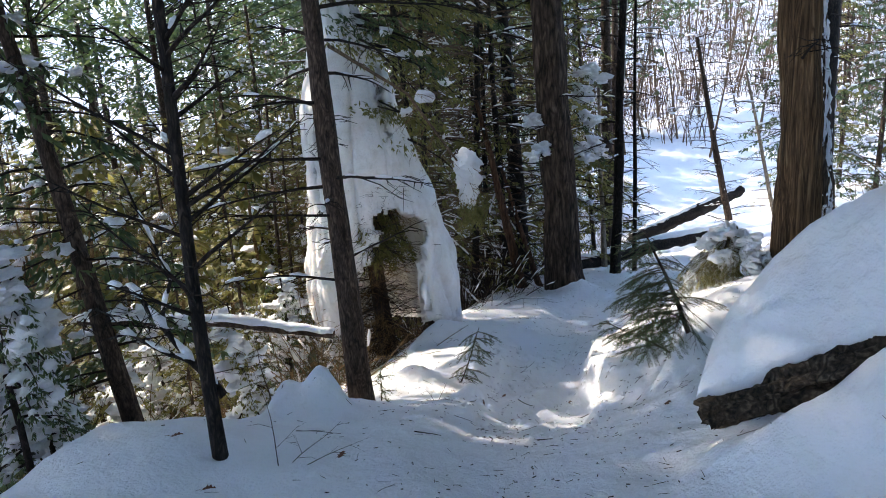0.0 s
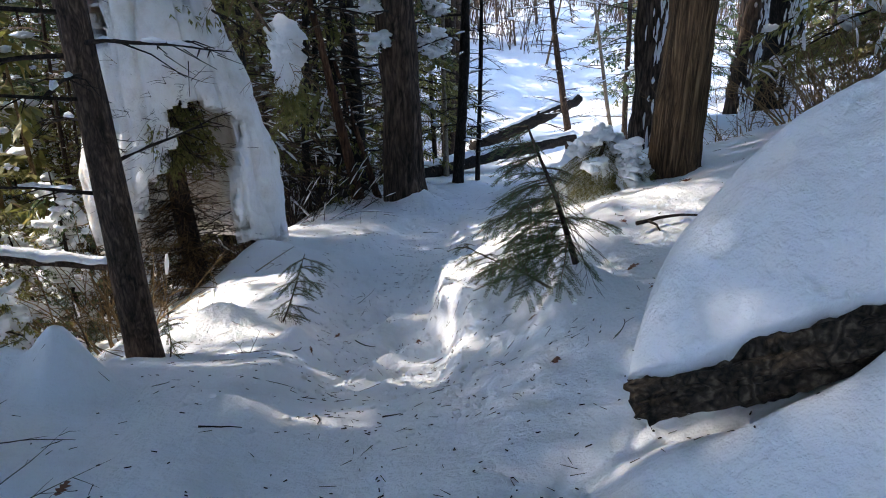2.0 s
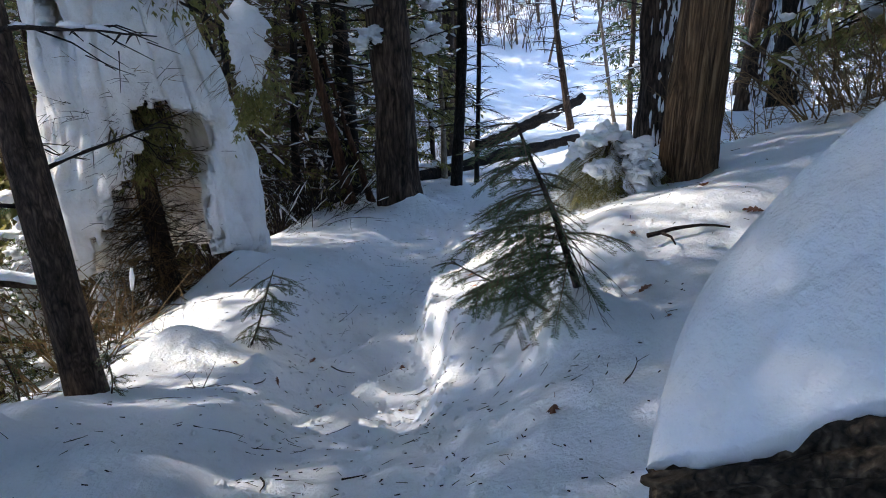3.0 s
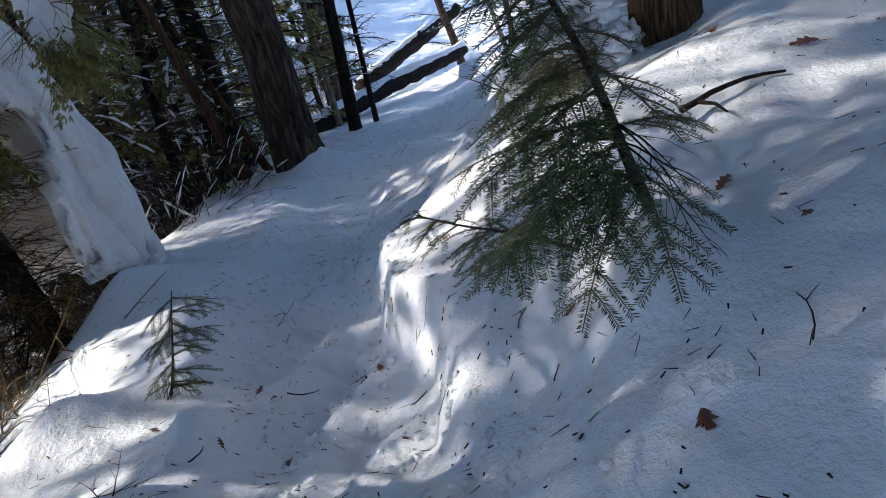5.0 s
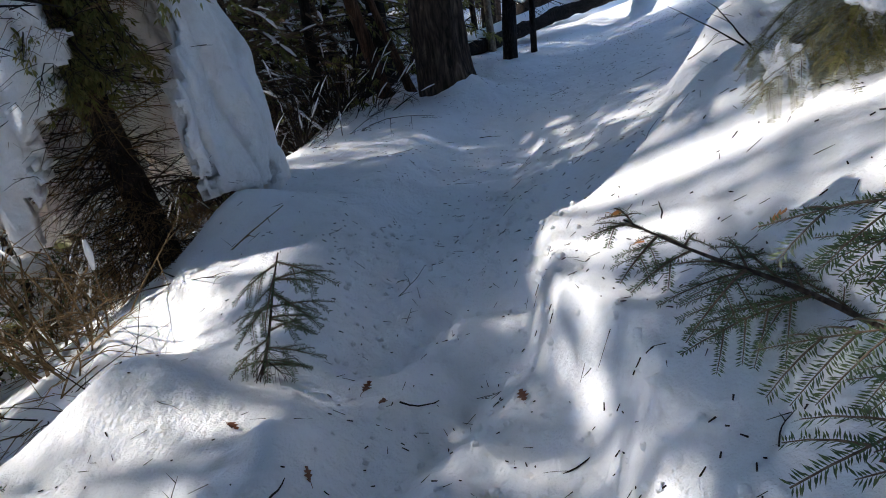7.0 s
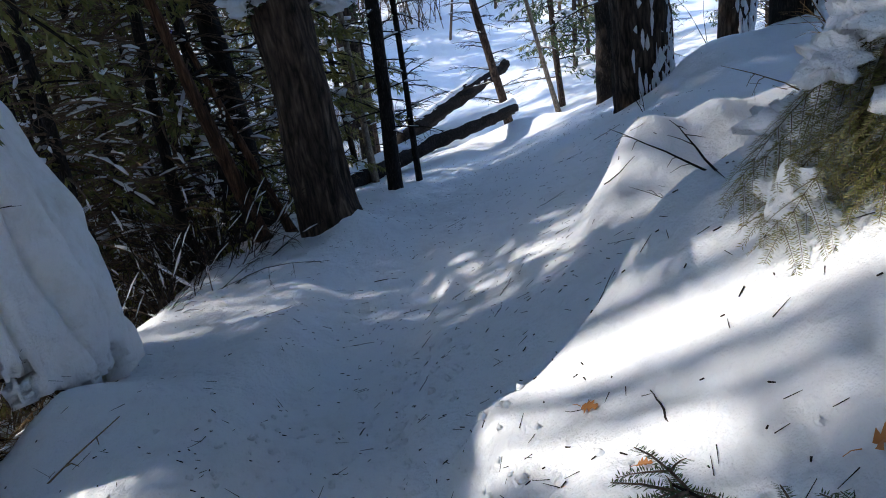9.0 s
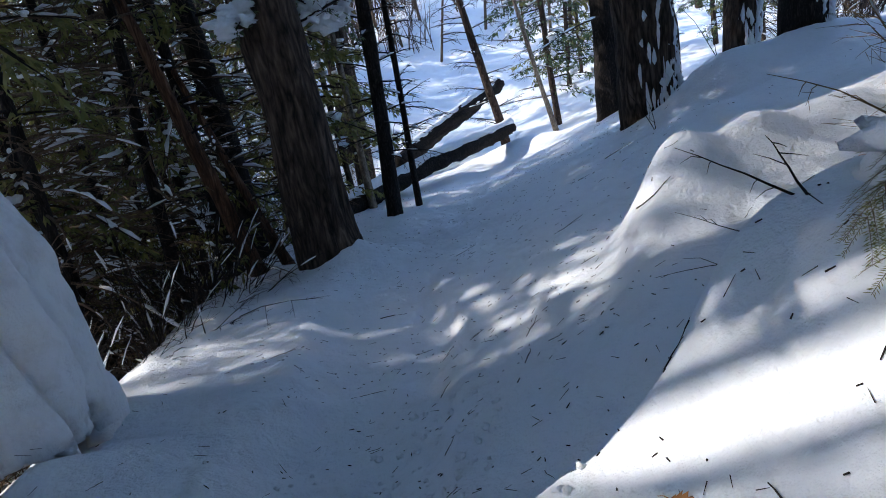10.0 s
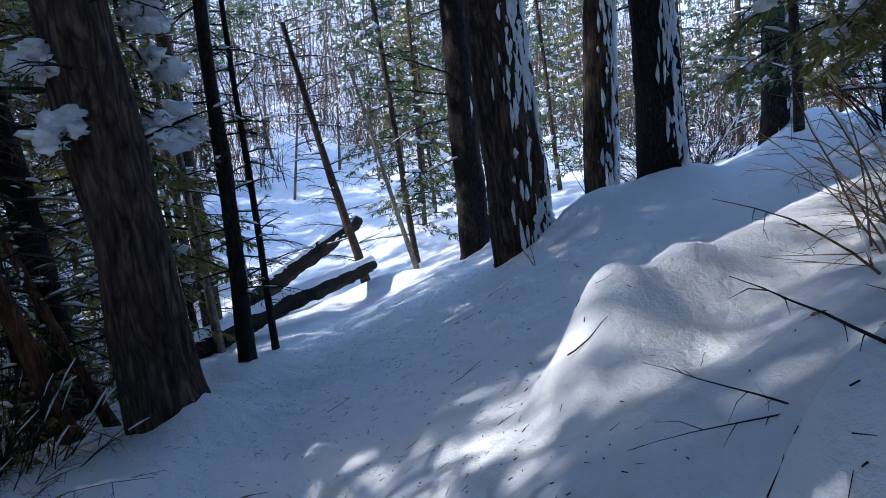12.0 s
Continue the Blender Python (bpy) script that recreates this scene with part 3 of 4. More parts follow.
tall_tree("fir_tree", on_ground(10.15, 19.0, 0.2), 0.34, 13, "black-barked trunk with scattered snow patches", BARK_DARK, (-0.01, 0), 1.2, 0.2, 26, 1.4, 2.2, 22, TWIG_DARK, 0.2, 60, sides=28)
tall_tree("douglas_fir_tree", on_ground(9.8, 15.0, 0.2), 0.29, 13, "dark trunk flecked with plastered snow", BARK_BIG, (0.06, 0), 1.2, 0.2, 12, 2.6, 1.8, 23, TWIG_DARK, -1.4, 420, sides=30)
tall_tree("fir_tree", on_ground(9.62, 13.6, 0.2), 0.34, 13, "black trunk plastered with snow on the uphill side", BARK_DARK, (-0.03, 0), 1.2, 0.2, 12, 2.8, 1.8, 24, TWIG_DARK, -1.2, 700, sides=34)
tall_tree("fir_tree", on_ground(14.9, 14.8, 0.2), 0.28, 12, "dark trunk with a snow-banked foot", BARK_DARK, (0.0, 0), 1.3, 0.2, 20, 2.4, 1.9, 25, TWIG_DARK, -1.2, 200, sides=26)


# ---- the snow-plastered tree ----
def snow_cone(at, height, base, top, lean, holes, label, seed=1, rows=210, sides=340):
    t = thing("snow_covered_tree", at, label, "snowy tree")
    verts, alive = [], []
    for i in range(rows + 1):
        z = height * i / rows
        for k in range(sides):
            w = 2 * math.pi * k / sides
            r = float(np.interp(z, [0, 1.0, 2.3, 3.8, 5.0, 5.6], [base, base * 0.95, base * 0.8, base * 0.55, base * 0.24, top]))
            d = Vector((math.cos(w), math.sin(w), 0))
            q = Vector((d.x * r * 1.3, d.y * r * 1.3, z * 0.55 + seed))
            r *= 1 + 0.16 * noise.noise(q * 1.1) + 0.09 * noise.noise(q * 3.1) + 0.025 * noise.noise(q * 9)
            flute = abs(noise.noise((math.cos(w) * 2.6, math.sin(w) * 2.6, z * 0.3 + seed)))
            r -= 0.22 * base * max(0, 0.12 - flute) * 2.2
            verts.append((lean[0] * z + d.x * r, lean[1] * z + d.y * r, z))
            jag = 0.15 * noise.noise((w * r * 4, z * 2.6, seed * 2.0)) + 0.09 * noise.noise((w * r * 13, z * 9, seed * 5.0))
            arc = (w + math.pi * 0.5 + math.pi) % (2 * math.pi) - math.pi
            keep = True
            off = arc * r
            for hx, hz, hw, hh in holes[1:]:
                if ((off - hx + jag) / hw) ** 2 + ((z - hz + jag) / hh) ** 2 < 1:
                    keep = False
            left = np.interp(z, [0, 0.5, 0.8, 1.2, 1.6, 1.9, 2.2], [-0.6, -0.52, -0.42, -0.22, 0.1, 0.22, 0.36])
            right = np.interp(z, [0.4, 0.55, 0.8, 1.2, 1.6, 1.95, 2.2], [1.2, 0.78, 0.74, 0.78, 0.86, 0.95, 0.5])
            if z < 2.2 + jag and left + 1.3 * jag < off < right + 1.3 * jag:
                keep = False
            if (z < 0.45 + 2.0 * jag and -1.6 < arc < 0.25) or (z < 0.36 + 2.0 * jag and 0.2 < arc < 1.6):
                keep = False
            alive.append(keep)
    faces = []
    for i in range(rows):
        for k in range(sides):
            q = (i * sides + k, i * sides + (k + 1) % sides, (i + 1) * sides + (k + 1) % sides, (i + 1) * sides + k)
            if all(alive[j] for j in q):
                faces.append(q)
    b = Buf()
    b.v, b.f = verts, faces
    shell = part("snow_shell", b, WARM_SNOW, t, "thick hanging shell of warm-tinted snow with ragged holes")
    thick = shell.modifiers.new("thick", 'SOLIDIFY')
    thick.thickness, thick.offset = 0.14, -1
    rng = random.Random(seed)
    trunk, twigs, dark, nd, wood = Buf(), Buf(), Buf(), Buf(), Buf()
    pts = stem(height + 0.8, lean, 0.05, 0.2, -0.8, seed)
    trunk.tube([p + Vector((0, -0.25, 0)) for p in pts], [0.13 * (1 - 0.6 * max(p.z, 0) / height) for p in pts], 16, 0.2)
    part("trunk", trunk, BARK_FIR, t)
    for k in range(300):
        z = rng.uniform(-0.3, height * 0.38)
        w = rng.gauss(-math.pi / 2, 0.9)
        d = Vector((math.cos(w), math.sin(w), rng.uniform(-0.6, 0.7)))
        c = along(pts, z) + Vector((0, -0.25, 0))
        branch(twigs if rng.random() < 0.45 else dark, c, d, base * rng.uniform(0.45, 0.95), 0.008, rng, rng.uniform(-0.3, 0.7), twigs=7, fine=0.6)
    tagged(part("dry_twig", twigs, TWIG_TAN, t, "tangle of dry tan twigs"), kind="stuff")
    tagged(part("dead_twig", dark, TWIG_DARK, t, "tangle of dark dead twigs"), kind="stuff")
    for hx, hz, hw, hh in holes[:1]:
        for k in range(70):
            w = -math.pi / 2 + rng.gauss(hx / base, 0.3)
            z = hz + hh * rng.uniform(-0.5, 0.8)
            r = (base + (top - base) * (z / height) ** 0.85) * rng.uniform(0.3, 0.7)
            c = Vector((lean[0] * z + math.cos(w) * r, lean[1] * z + math.sin(w) * r - 0.2, z))
            bough(nd, wood, None, c, Vector((math.cos(w) * 0.8 + rng.uniform(-.3, .3), math.sin(w) * 0.8, -0.55)), rng.uniform(0.28, 0.5), rng, 0.055, 0, 0.9, 3.0)
    tagged(part("boughwork", wood, TWIG_DARK, t), kind="stuff")
    tagged(part("foliage", nd, NEEDLE_WARM, t, "drooping olive-green sprays in the opening"), kind="stuff")
    for k in range(15):
        nd, wood, load = Buf(), Buf(), Buf()
        c = along(pts, rng.uniform(3.3, 5.4))
        bough(nd, wood, load, c, Vector((rng.uniform(0.55, 1.0), rng.uniform(-0.75, -0.2), 0.0)), rng.uniform(1.7, 2.8), rng, 0.075, 0.12, 0.6, 3.8)
        one = part("bough", wood, TWIG_DARK, t)
        tagged(part("foliage", nd, NEEDLE_WARM if k % 3 else NEEDLE, one, "olive-green needles"), kind="stuff")
        if load.v:
            tagged(part("snow_clump", load, SNOW, one), kind="stuff")
    return t


snow_cone((-1.02, 10.4, -2.25), 5.6, 1.18, 0.16, (-0.075, 0.0), [(0.5, 1.95, 0.3, 0.4), (-0.45, 3.05, 0.12, 0.35), (0.55, 3.6, 0.06, 0.5)],
          "tall conifer sheathed in hanging snow", 3)


# ---- log under its snow pillow ----
def fallen_log(pts, radii, label, bark, snow_top=0.0, seed=1, rough=0.25, sides=28):
    o = Vector(pts[0])
    t = thing("fallen_log", o, label, "log")
    fine, rad = [], []
    for i in range(len(pts) - 1):
        for s in np.linspace(0, 1, 24, endpoint=False):
            fine.append(Vector(pts[i]).lerp(Vector(pts[i + 1]), s) - o)
            rad.append(radii[i] + (radii[i + 1] - radii[i]) * s)
    fine.append(Vector(pts[-1]) - o)
    rad.append(radii[-1])
    b = Buf()
    b.tube(fine, [r * (1 + 0.08 * noise.noise((i * 0.35, seed, 0))) for i, r in enumerate(rad)], sides, rough)
    for i, p in enumerate(fine):
        for k in range(sides):
            j = i * sides + k
            out = b.v[j] - p
            w = 2 * math.pi * k / sides
            plate = noise.noise((i * 0.16, math.cos(w) * 4, math.sin(w) * 4 + seed)) + 0.6 * noise.noise((i * 0.5, math.cos(w) * 9, math.sin(w) * 9 + seed))
            b.v[j] = p + out * (1 + 0.22 * plate)
            if i < 2:
                b.v[j] += (fine[0] - fine[4]).normalized() * 0.05 * noise.noise((math.cos(w) * 3, math.sin(w) * 3, seed))
    part("trunk", b, bark, t)
    if snow_top:
        s = Buf()
        s.tube([p + Vector((0, 0, rad[i] * 0.75 + 0.02 * noise.noise((i * 0.3, 2, seed)))) for i, p in enumerate(fine)],
               [r * snow_top * (0.85 + 0.25 * noise.noise((i * 0.22, seed, 4))) for i, r in enumerate(rad)], 12, 0.15)
        part("snow_cap", s, SNOW, t, "rounded cap of snow along the top")
    return t


fallen_log([(1.31, 3.41, -0.18), (1.62, 3.19, 0.07), (1.93, 2.95, 0.325), (2.9, 2.2, 0.85)], [0.085, 0.09, 0.09, 0.12], "rough-barked log jutting from under a snow pillow", BARK_LOG, 0, 5, 0.6, 72)


def pillow():
    """A deep snow cap, swept along the log: ragged front lip, sloping face, round top, long back."""
    b = Buf()
    rows, sides = 150, 96
    lip = [Vector(p) for p in ((1.25, 3.42, -0.11), (1.42, 3.28, -0.02), (1.585, 3.156, 0.15), (1.79, 3.0, 0.31), (1.95, 2.87, 0.42), (2.5, 2.45, 0.62), (3.9, 1.4, 1.0))]
    stations = [0, 0.1, 0.2, 0.31, 0.4, 0.6, 1.0]
    for i in range(rows + 1):
        s = i / rows
        j = max(k for k in range(6) if stations[k] <= s)
        c = lip[j].lerp(lip[j + 1], (s - stations[j]) / (stations[j + 1] - stations[j]))
        end = math.sqrt(max(0.0, 1 - (1 - min(1, s / 0.2)) ** 2))
        for k in range(sides):
            f = k / (sides - 1)
            across = np.interp(f, [0, 0.1, 0.25, 0.45, 0.6, 0.8, 1], [0.02, -0.02, 0.07, 0.26, 0.5, 0.95, 1.5])
            up = np.interp(f, [0, 0.1, 0.25, 0.45, 0.6, 0.8, 1], [-0.01, 0.09, 0.30, 0.52, 0.62, 0.42, -0.75])
            across, up = across * (0.25 + 0.75 * end), up * (0.22 + 0.78 * end) * (0.95 + 0.2 * min(1, s * 1.6))
            p = c + Vector((0.604 * across, 0.797 * across, up))
            n = 0.05 * noise.noise(p * 1.7) + 0.03 * noise.noise(p * 4.7) + 0.014 * noise.noise(p * 13) + 0.006 * noise.noise(p * 31)
            ragged = (0.045 * noise.noise((s * 30, 3.3, 0)) + 0.035 * noise.noise((s * 95, 1.3, 0))) * max(0, 1 - f * 8)
            b.v.append(p + Vector((-0.4 * n, -0.6 * n, n + ragged)))
    for i in range(rows):
        for k in range(sides - 1):
            q = i * sides + k
            b.f.append((q, q + sides, q + sides + 1, q + 1))
    return single("snow_pillow", b, SNOW, (0, 0, 0), "deep smooth snow pillow lying on a fallen log", "snow")


pillow()
fallen_log([(2.9, 17.9, -3.4), (6.2, 20.0, -3.35), (9.0, 21.8, -3.45)], [0.2, 0.19, 0.17], "long fallen trunk capped with snow", BARK_DARK, 0.8, 6)
fallen_log([(5.9, 22.0, -3.7), (8.6, 24.0, -3.25), (10.8, 25.7, -2.95)], [0.24, 0.22, 0.2], "dark fallen trunk lying up the far bank", BARK_DARK, 0.6, 7)
fallen_log([(-4.4, 7.9, -0.9), (-2.6, 7.7, -0.95), (-1.35, 7.5, -1.1)], [0.05, 0.055, 0.04], "thin snow-capped fallen stem", BARK_FIR, 1.3, 8)


# ---- background forest ----
rng = random.Random(5)
kinds = [
    tall_tree("fir_tree", (0, 0, -60), 0.10, 12, "snow-dusted fir with drooping green boughs", BARK_FIR, (0.01, 0), 1.2, 0.15, 10, 0.5, 1.9, 41, TWIG, None, 0, True, 72, sides=8, step=0.6, joined=True),
    tall_tree("fir_tree", (0, 0, -60), 0.08, 10, "slim fir with yellow-green boughs and snow", BARK_FIR, (-0.01, 0), 1.2, 0.15, 14, 0.3, 1.7, 42, TWIG_TAN, None, 0, True, 66, sides=8, step=0.6, joined=True),
    tall_tree("fir_tree", (0, 0, -60), 0.08, 10, "bare conifer bristling with dead branches", BARK_FIR, (0.02, 0), 1.2, 0.15, 72, 0.3, 1.5, 43, TWIG, None, 0, True, 0, sides=8, step=0.6, joined=True),
    tall_tree("fir_tree", (0, 0, -60), 0.20, 14, "tall dark conifer trunk with sparse boughs", BARK_BIG, (0, 0), 1.2, 0.15, 36, 0.8, 1.9, 44, TWIG_DARK, 0.3, 60, True, 20, sides=12, step=0.6, joined=True),
    tall_tree("fir_tree", (0, 0, -60), 0.09, 9, "dark conifer with a dense tangle of dead branches", BARK_DARK, (-0.03, 0), 1.2, 0.15, 95, 0.1, 1.9, 45, TWIG, None, 0, True, 16, sides=8, step=0.6, droop=0.6, joined=True),
]


def thicket(label, mat, seed, stems=34, height=1.8, spread=0.9, snow=True):
    r = random.Random(seed)
    t = thing("bush", (0, 0, -60), label, "bush")
    b, s = Buf(), Buf()
    for _ in range(stems):
        w = r.uniform(0, 2 * math.pi)
        o = Vector((math.cos(w), math.sin(w), 0)) * r.uniform(0, spread * 0.6)
        d = Vector((o.x * 0.7 + r.uniform(-.4, .4), o.y * 0.7 + r.uniform(-.4, .4), r.uniform(0.5, 1.1)))
        branch(b, o + Vector((0, 0, -0.2)), d, height * r.uniform(0.5, 1.1), 0.010, r, 0.7, twigs=6, snow=s if snow else None, fine=0.5, laden=0.12)
    tagged(part("branchwork", b, mat, t), kind="stuff")
    if s.v:
        tagged(part("snow_load", s, SNOW, t, "snow lying along the stems"), kind="stuff")
    return t


bushes = [thicket("leafless brown bush dusted with snow", TWIG, 61), thicket("dry tan leafless bush", TWIG_TAN, 62, 44, 1.5, 1.0), thicket("dark tangle of leafless stems", TWIG_DARK, 63, 40, 2.2, 1.2)]


def snowy_sapling(seed):
    r = random.Random(seed)
    t = thing("snowy_fir", (0, 0, -60), "young fir bowed under heavy clumps of snow", "young fir")
    nd, tw, sn = Buf(), Buf(), Buf()
    tw.tube([(0, 0, -0.3), (0.03, 0, 0.8), (0.05, 0.03, 1.6), (0.12, 0.03, 2.3)], [0.035, 0.028, 0.018, 0.008], 6)
    for k in range(34):
        z = 0.15 + 2.0 * k / 34
        w = r.uniform(0, 6.283)
        l = 0.75 * (1.15 - z / 2.4) * r.uniform(0.7, 1.1) + 0.1
        bough(nd, tw, sn, Vector((0.05 * z, 0, z)), Vector((math.cos(w), math.sin(w), -0.2)), l, r, 0.05, 0.5, 0.9, 2.6)
        sn.blob((0.05 * z + math.cos(w) * l * .4, math.sin(w) * l * .4, z + 0.02), 0.16 * r.uniform(.4, 1.2), 0.13 * r.uniform(.4, 1.2), 0.06 * r.uniform(.5, 1.6), 6, 9, 1.1, r.random() * 40)
    part("stem", tw, TWIG_DARK, t)
    tagged(part("foliage", nd, NEEDLE_WARM if seed % 2 else NEEDLE, t), kind="stuff")
    tagged(part("snow_clump", sn, SNOW, t, "heavy clumps of snow"), kind="stuff")
    return t


snowy = [snowy_sapling(71), snowy_sapling(72)]


def clear(x, y, low=False):
    """Is the place free of the trail, the open view up the far slope and the trees already set?"""
    u = x - float(trail_x(y))
    if y < 15 and -2.8 < u < 3.0:
        return False
    a, d = math.degrees(math.atan2(x - 0.8, y - 5.5)), math.hypot(x - 0.8, y - 5.5)
    if d < 44 and 15 < a < 30:
        return False
    if d < 22 and 30 < a < 46:
        return False
    if d < 13 and -20 < a < 60:
        return False
    if low:
        return True
    for sx, sy, half in ((-0.45, 7.0, 0.6), (2.0, 7.1, 1.0), (4.6, 9.6, 0.9), (8.9, 21.6, 1.0)):
        ahead, across = (x - sx) * -0.857 + (y - sy) * 0.514, (x - sx) * 0.514 + (y - sy) * 0.857
        if 0 < ahead < 20 and abs(across) < half + 1.2:
            return False
    return True


def set_out(protos, places, seed, size=(0.8, 1.25), sink=0.15, tilt=3):
    r = random.Random(seed)
    for x, y in places:
        copy_thing(r.choice(protos), Matrix.Translation((x, y, gz(x, y) - sink)) @ pose(0, 0, 0, r.uniform(-tilt, tilt), r.uniform(-tilt, tilt), r.uniform(0, 360)) @ Matrix.Scale(r.uniform(*size), 4))


def scatter(count, seed, angles, near, reach, apart, power=1.2, free=clear):
    r, got = random.Random(seed), []
    for _ in range(count * 30):
        if len(got) >= count:
            break
        a, d = radians(r.uniform(*angles)), near + reach * r.random() ** power
        x, y = 0.8 + d * math.sin(a), 3.0 + d * math.cos(a)
        if free(x, y) and all((x - p) ** 2 + (y - q) ** 2 > (apart + d * 0.015) ** 2 for p, q in got):
            got.append((x, y))
    return got


set_out([kinds[0], kinds[1], kinds[0], kinds[1], kinds[2], kinds[3]], scatter(95, 5, (-62, 85), 8, 34, 1.1), 51)
set_out([kinds[1], kinds[1], kinds[1], kinds[2]], scatter(100, 6, (-78, -4), 7.5, 17, 0.7), 52, (0.45, 0.85))

def clear_low(x, y):
    return clear(x, y, True)


def hollow(x, y):
    return clear(x, y, True) and gz(x, y) < -3.6


set_out(bushes, scatter(110, 7, (-75, 82), 6, 30, 0.8, 1.2, clear_low), 53, (0.8, 1.5), 0.05)
set_out(snowy, scatter(70, 8, (-78, -5), 6.0, 18, 0.7, 1.2, clear_low), 54, (0.7, 1.3), 0.1)
set_out([kinds[1], kinds[1], kinds[2]], scatter(44, 13, (-78, -10), 7.0, 14, 0.7, 1.1, hollow), 62, (0.35, 0.5))
set_out([bushes[1], bushes[0]], scatter(46, 14, (-78, -8), 8.5, 13, 0.6, 1.1, clear_low), 64, (1.0, 1.7), 0.1)
set_out([kinds[4]], [(-0.4, 14.6), (0.5, 15.4), (-1.2, 15.8), (0.9, 17.0), (0.0, 18.2), (-0.5, 13.9), (-2.2, 15.3), (1.0, 18.8), (-0.2, 16.7), (1.3, 15.6), (2.6, 17.8), (-1.9, 17.2)], 55, (0.8, 1.1))
set_out([bushes[2], bushes[0]], [(0.9, 14.9), (0.2, 14.0), (-0.6, 15.1), (1.3, 16.2), (0.4, 16.6), (-1.6, 12.6), (0.8, 14.0), (0.2, 13.2), (-0.7, 12.4)], 56, (0.6, 0.9), 0.05)
set_out([bushes[1]], [(5.3, 8.3), (6.2, 8.0), (5.7, 7.5), (6.9, 7.5)], 57, (0.9, 1.2), 0.05)
set_out([kinds[1], kinds[0]], [(7.5, 8.2), (6.6, 6.6), (8.6, 7.2)], 58, (0.6, 0.8), 0.05)
# ring of trees added behind the camera, never in view, to block sky light
set_out([kinds[0], kinds[3], kinds[0]], [p for p in scatter(46, 12, (92, 292), 5.5, 16, 1.6, 1.2, lambda x, y: abs(x) > 2.5 or y < -4)], 61, (0.9, 1.3))
set_out(snowy, [(-3.15, 4.7), (-3.5, 5.6)], 60, (0.9, 1.1), 0.1)

# the wooded hillside across the hollow, too thick to count
hill, hill_twig, hill_snow = Buf(), Buf(), Buf()
for x, y in scatter(430, 15, (-84, 4), 13, 34, 0.7, 0.9, lambda x, y: x < -1.5 and (y > 15 or x < -5)):
    p, h = Vector((x, y, gz(x, y) - 0.4)), rng.uniform(4, 8.5)
    q = p + Vector((rng.uniform(-.9, .9), rng.uniform(-.6, .6), h))
    hill_twig.tube([p, p.lerp(q, 0.5), q], [rng.uniform(0.04, 0.1), 0.05, 0.02], 5, cap=False)
    leafy = rng.random() < 0.6
    for k in range(60):
        f = rng.uniform(0.04, 1)
        o, w, l = p.lerp(q, f), rng.uniform(0, 6.283), rng.uniform(0.6, 1.7) * (1.15 - 0.8 * f)
        d = Vector((math.cos(w), math.sin(w), rng.uniform(-0.5, 0.1)))
        e = o + d * l
        hill_twig.blade(o, d.normalized(), d.normalized().cross(Vector((0.3, 0, 1))).normalized(), l, 0.04)
        for j in range(7):
            c = o.lerp(e, rng.uniform(0.25, 1.0))
            b2 = (d + Vector((rng.uniform(-.9, .9), rng.uniform(-.9, .9), rng.uniform(-.8, .1)))).normalized()
            if leafy:
                hill.blade(c, b2, b2.cross(Vector((rng.uniform(-.5, .5), rng.uniform(-.5, .5), 1))).normalized(), rng.uniform(0.3, 0.6), 0.14)
            else:
                hill_twig.blade(c, b2, b2.cross(Vector((0, 0.3, 1))).normalized(), rng.uniform(0.3, 0.8), 0.025)
        if rng.random() < 0.22:
            c, r = o.lerp(e, 0.6), rng.uniform(0.07, 0.2)
            hill_snow.blob((c.x, c.y, c.z + 0.05), r * 1.3, r * 1.2, r * 0.55, 4, 7, 0.8, rng.random() * 40)
single("hillside_foliage", hill, NEEDLE_WARM, (0, 0, 0), "olive-green boughs of the wooded hillside", "woods", kind="stuff")
single("hillside_woods", hill_twig, TWIG_TAN, (0, 0, 0), "tan trunks and dead branches of the wooded hillside", "woods", kind="stuff")
single("hillside_snow_load", hill_snow, SNOW, (0, 0, 0), "clumps of snow caught on the hillside boughs", "snow", kind="stuff")

# the far wooded slope, too distant to count
woods, lying, far_green = Buf(), Buf(), Buf()
for x, y in scatter(520, 10, (-12, 62), 40, 75, 0.9, 1.0, lambda x, y: True):
    p, h = Vector((x, y, gz(x, y) - 0.5)), rng.uniform(5, 13)
    q = p + Vector((rng.uniform(-1.8, 1.8), rng.uniform(-1, 1), h))
    woods.tube([p, p.lerp(q, 0.5) + Vector((rng.uniform(-.4, .4), 0, 0)), q], [rng.uniform(0.04, 0.10), 0.05, 0.02], 5, cap=False)
    for _ in range(26):
        o = p.lerp(q, rng.uniform(0.1, 1))
        w, l = rng.uniform(0, 6.283), rng.uniform(0.5, 1.6)
        e = o + Vector((math.cos(w) * l, math.sin(w) * l, rng.uniform(-.5, .5)))
        woods.tube([o, o.lerp(e, 0.5) + Vector((0, 0, 0.1)), e], [0.03, 0.02, 0.008], 3, cap=False)
        for _ in range(3):
            f = o.lerp(e, rng.uniform(0.3, 0.9))
            woods.tube([f, f + Vector((rng.uniform(-.4, .4), rng.uniform(-.4, .4), rng.uniform(-.3, .2)))], [0.012, 0.005], 3, cap=False)
        if h > 10:
            for _ in range(8):
                f = o.lerp(e, rng.uniform(0.3, 1.0))
                b2 = (e - o + Vector((rng.uniform(-1, 1), rng.uniform(-1, 1), rng.uniform(-1, 0)))).normalized()
                far_green.blade(f, b2, b2.cross(Vector((0.2, 0.3, 1))).normalized(), rng.uniform(0.3, 0.7), 0.16)
        if rng.random() < 0.35:
            f = o.lerp(e, 0.6)
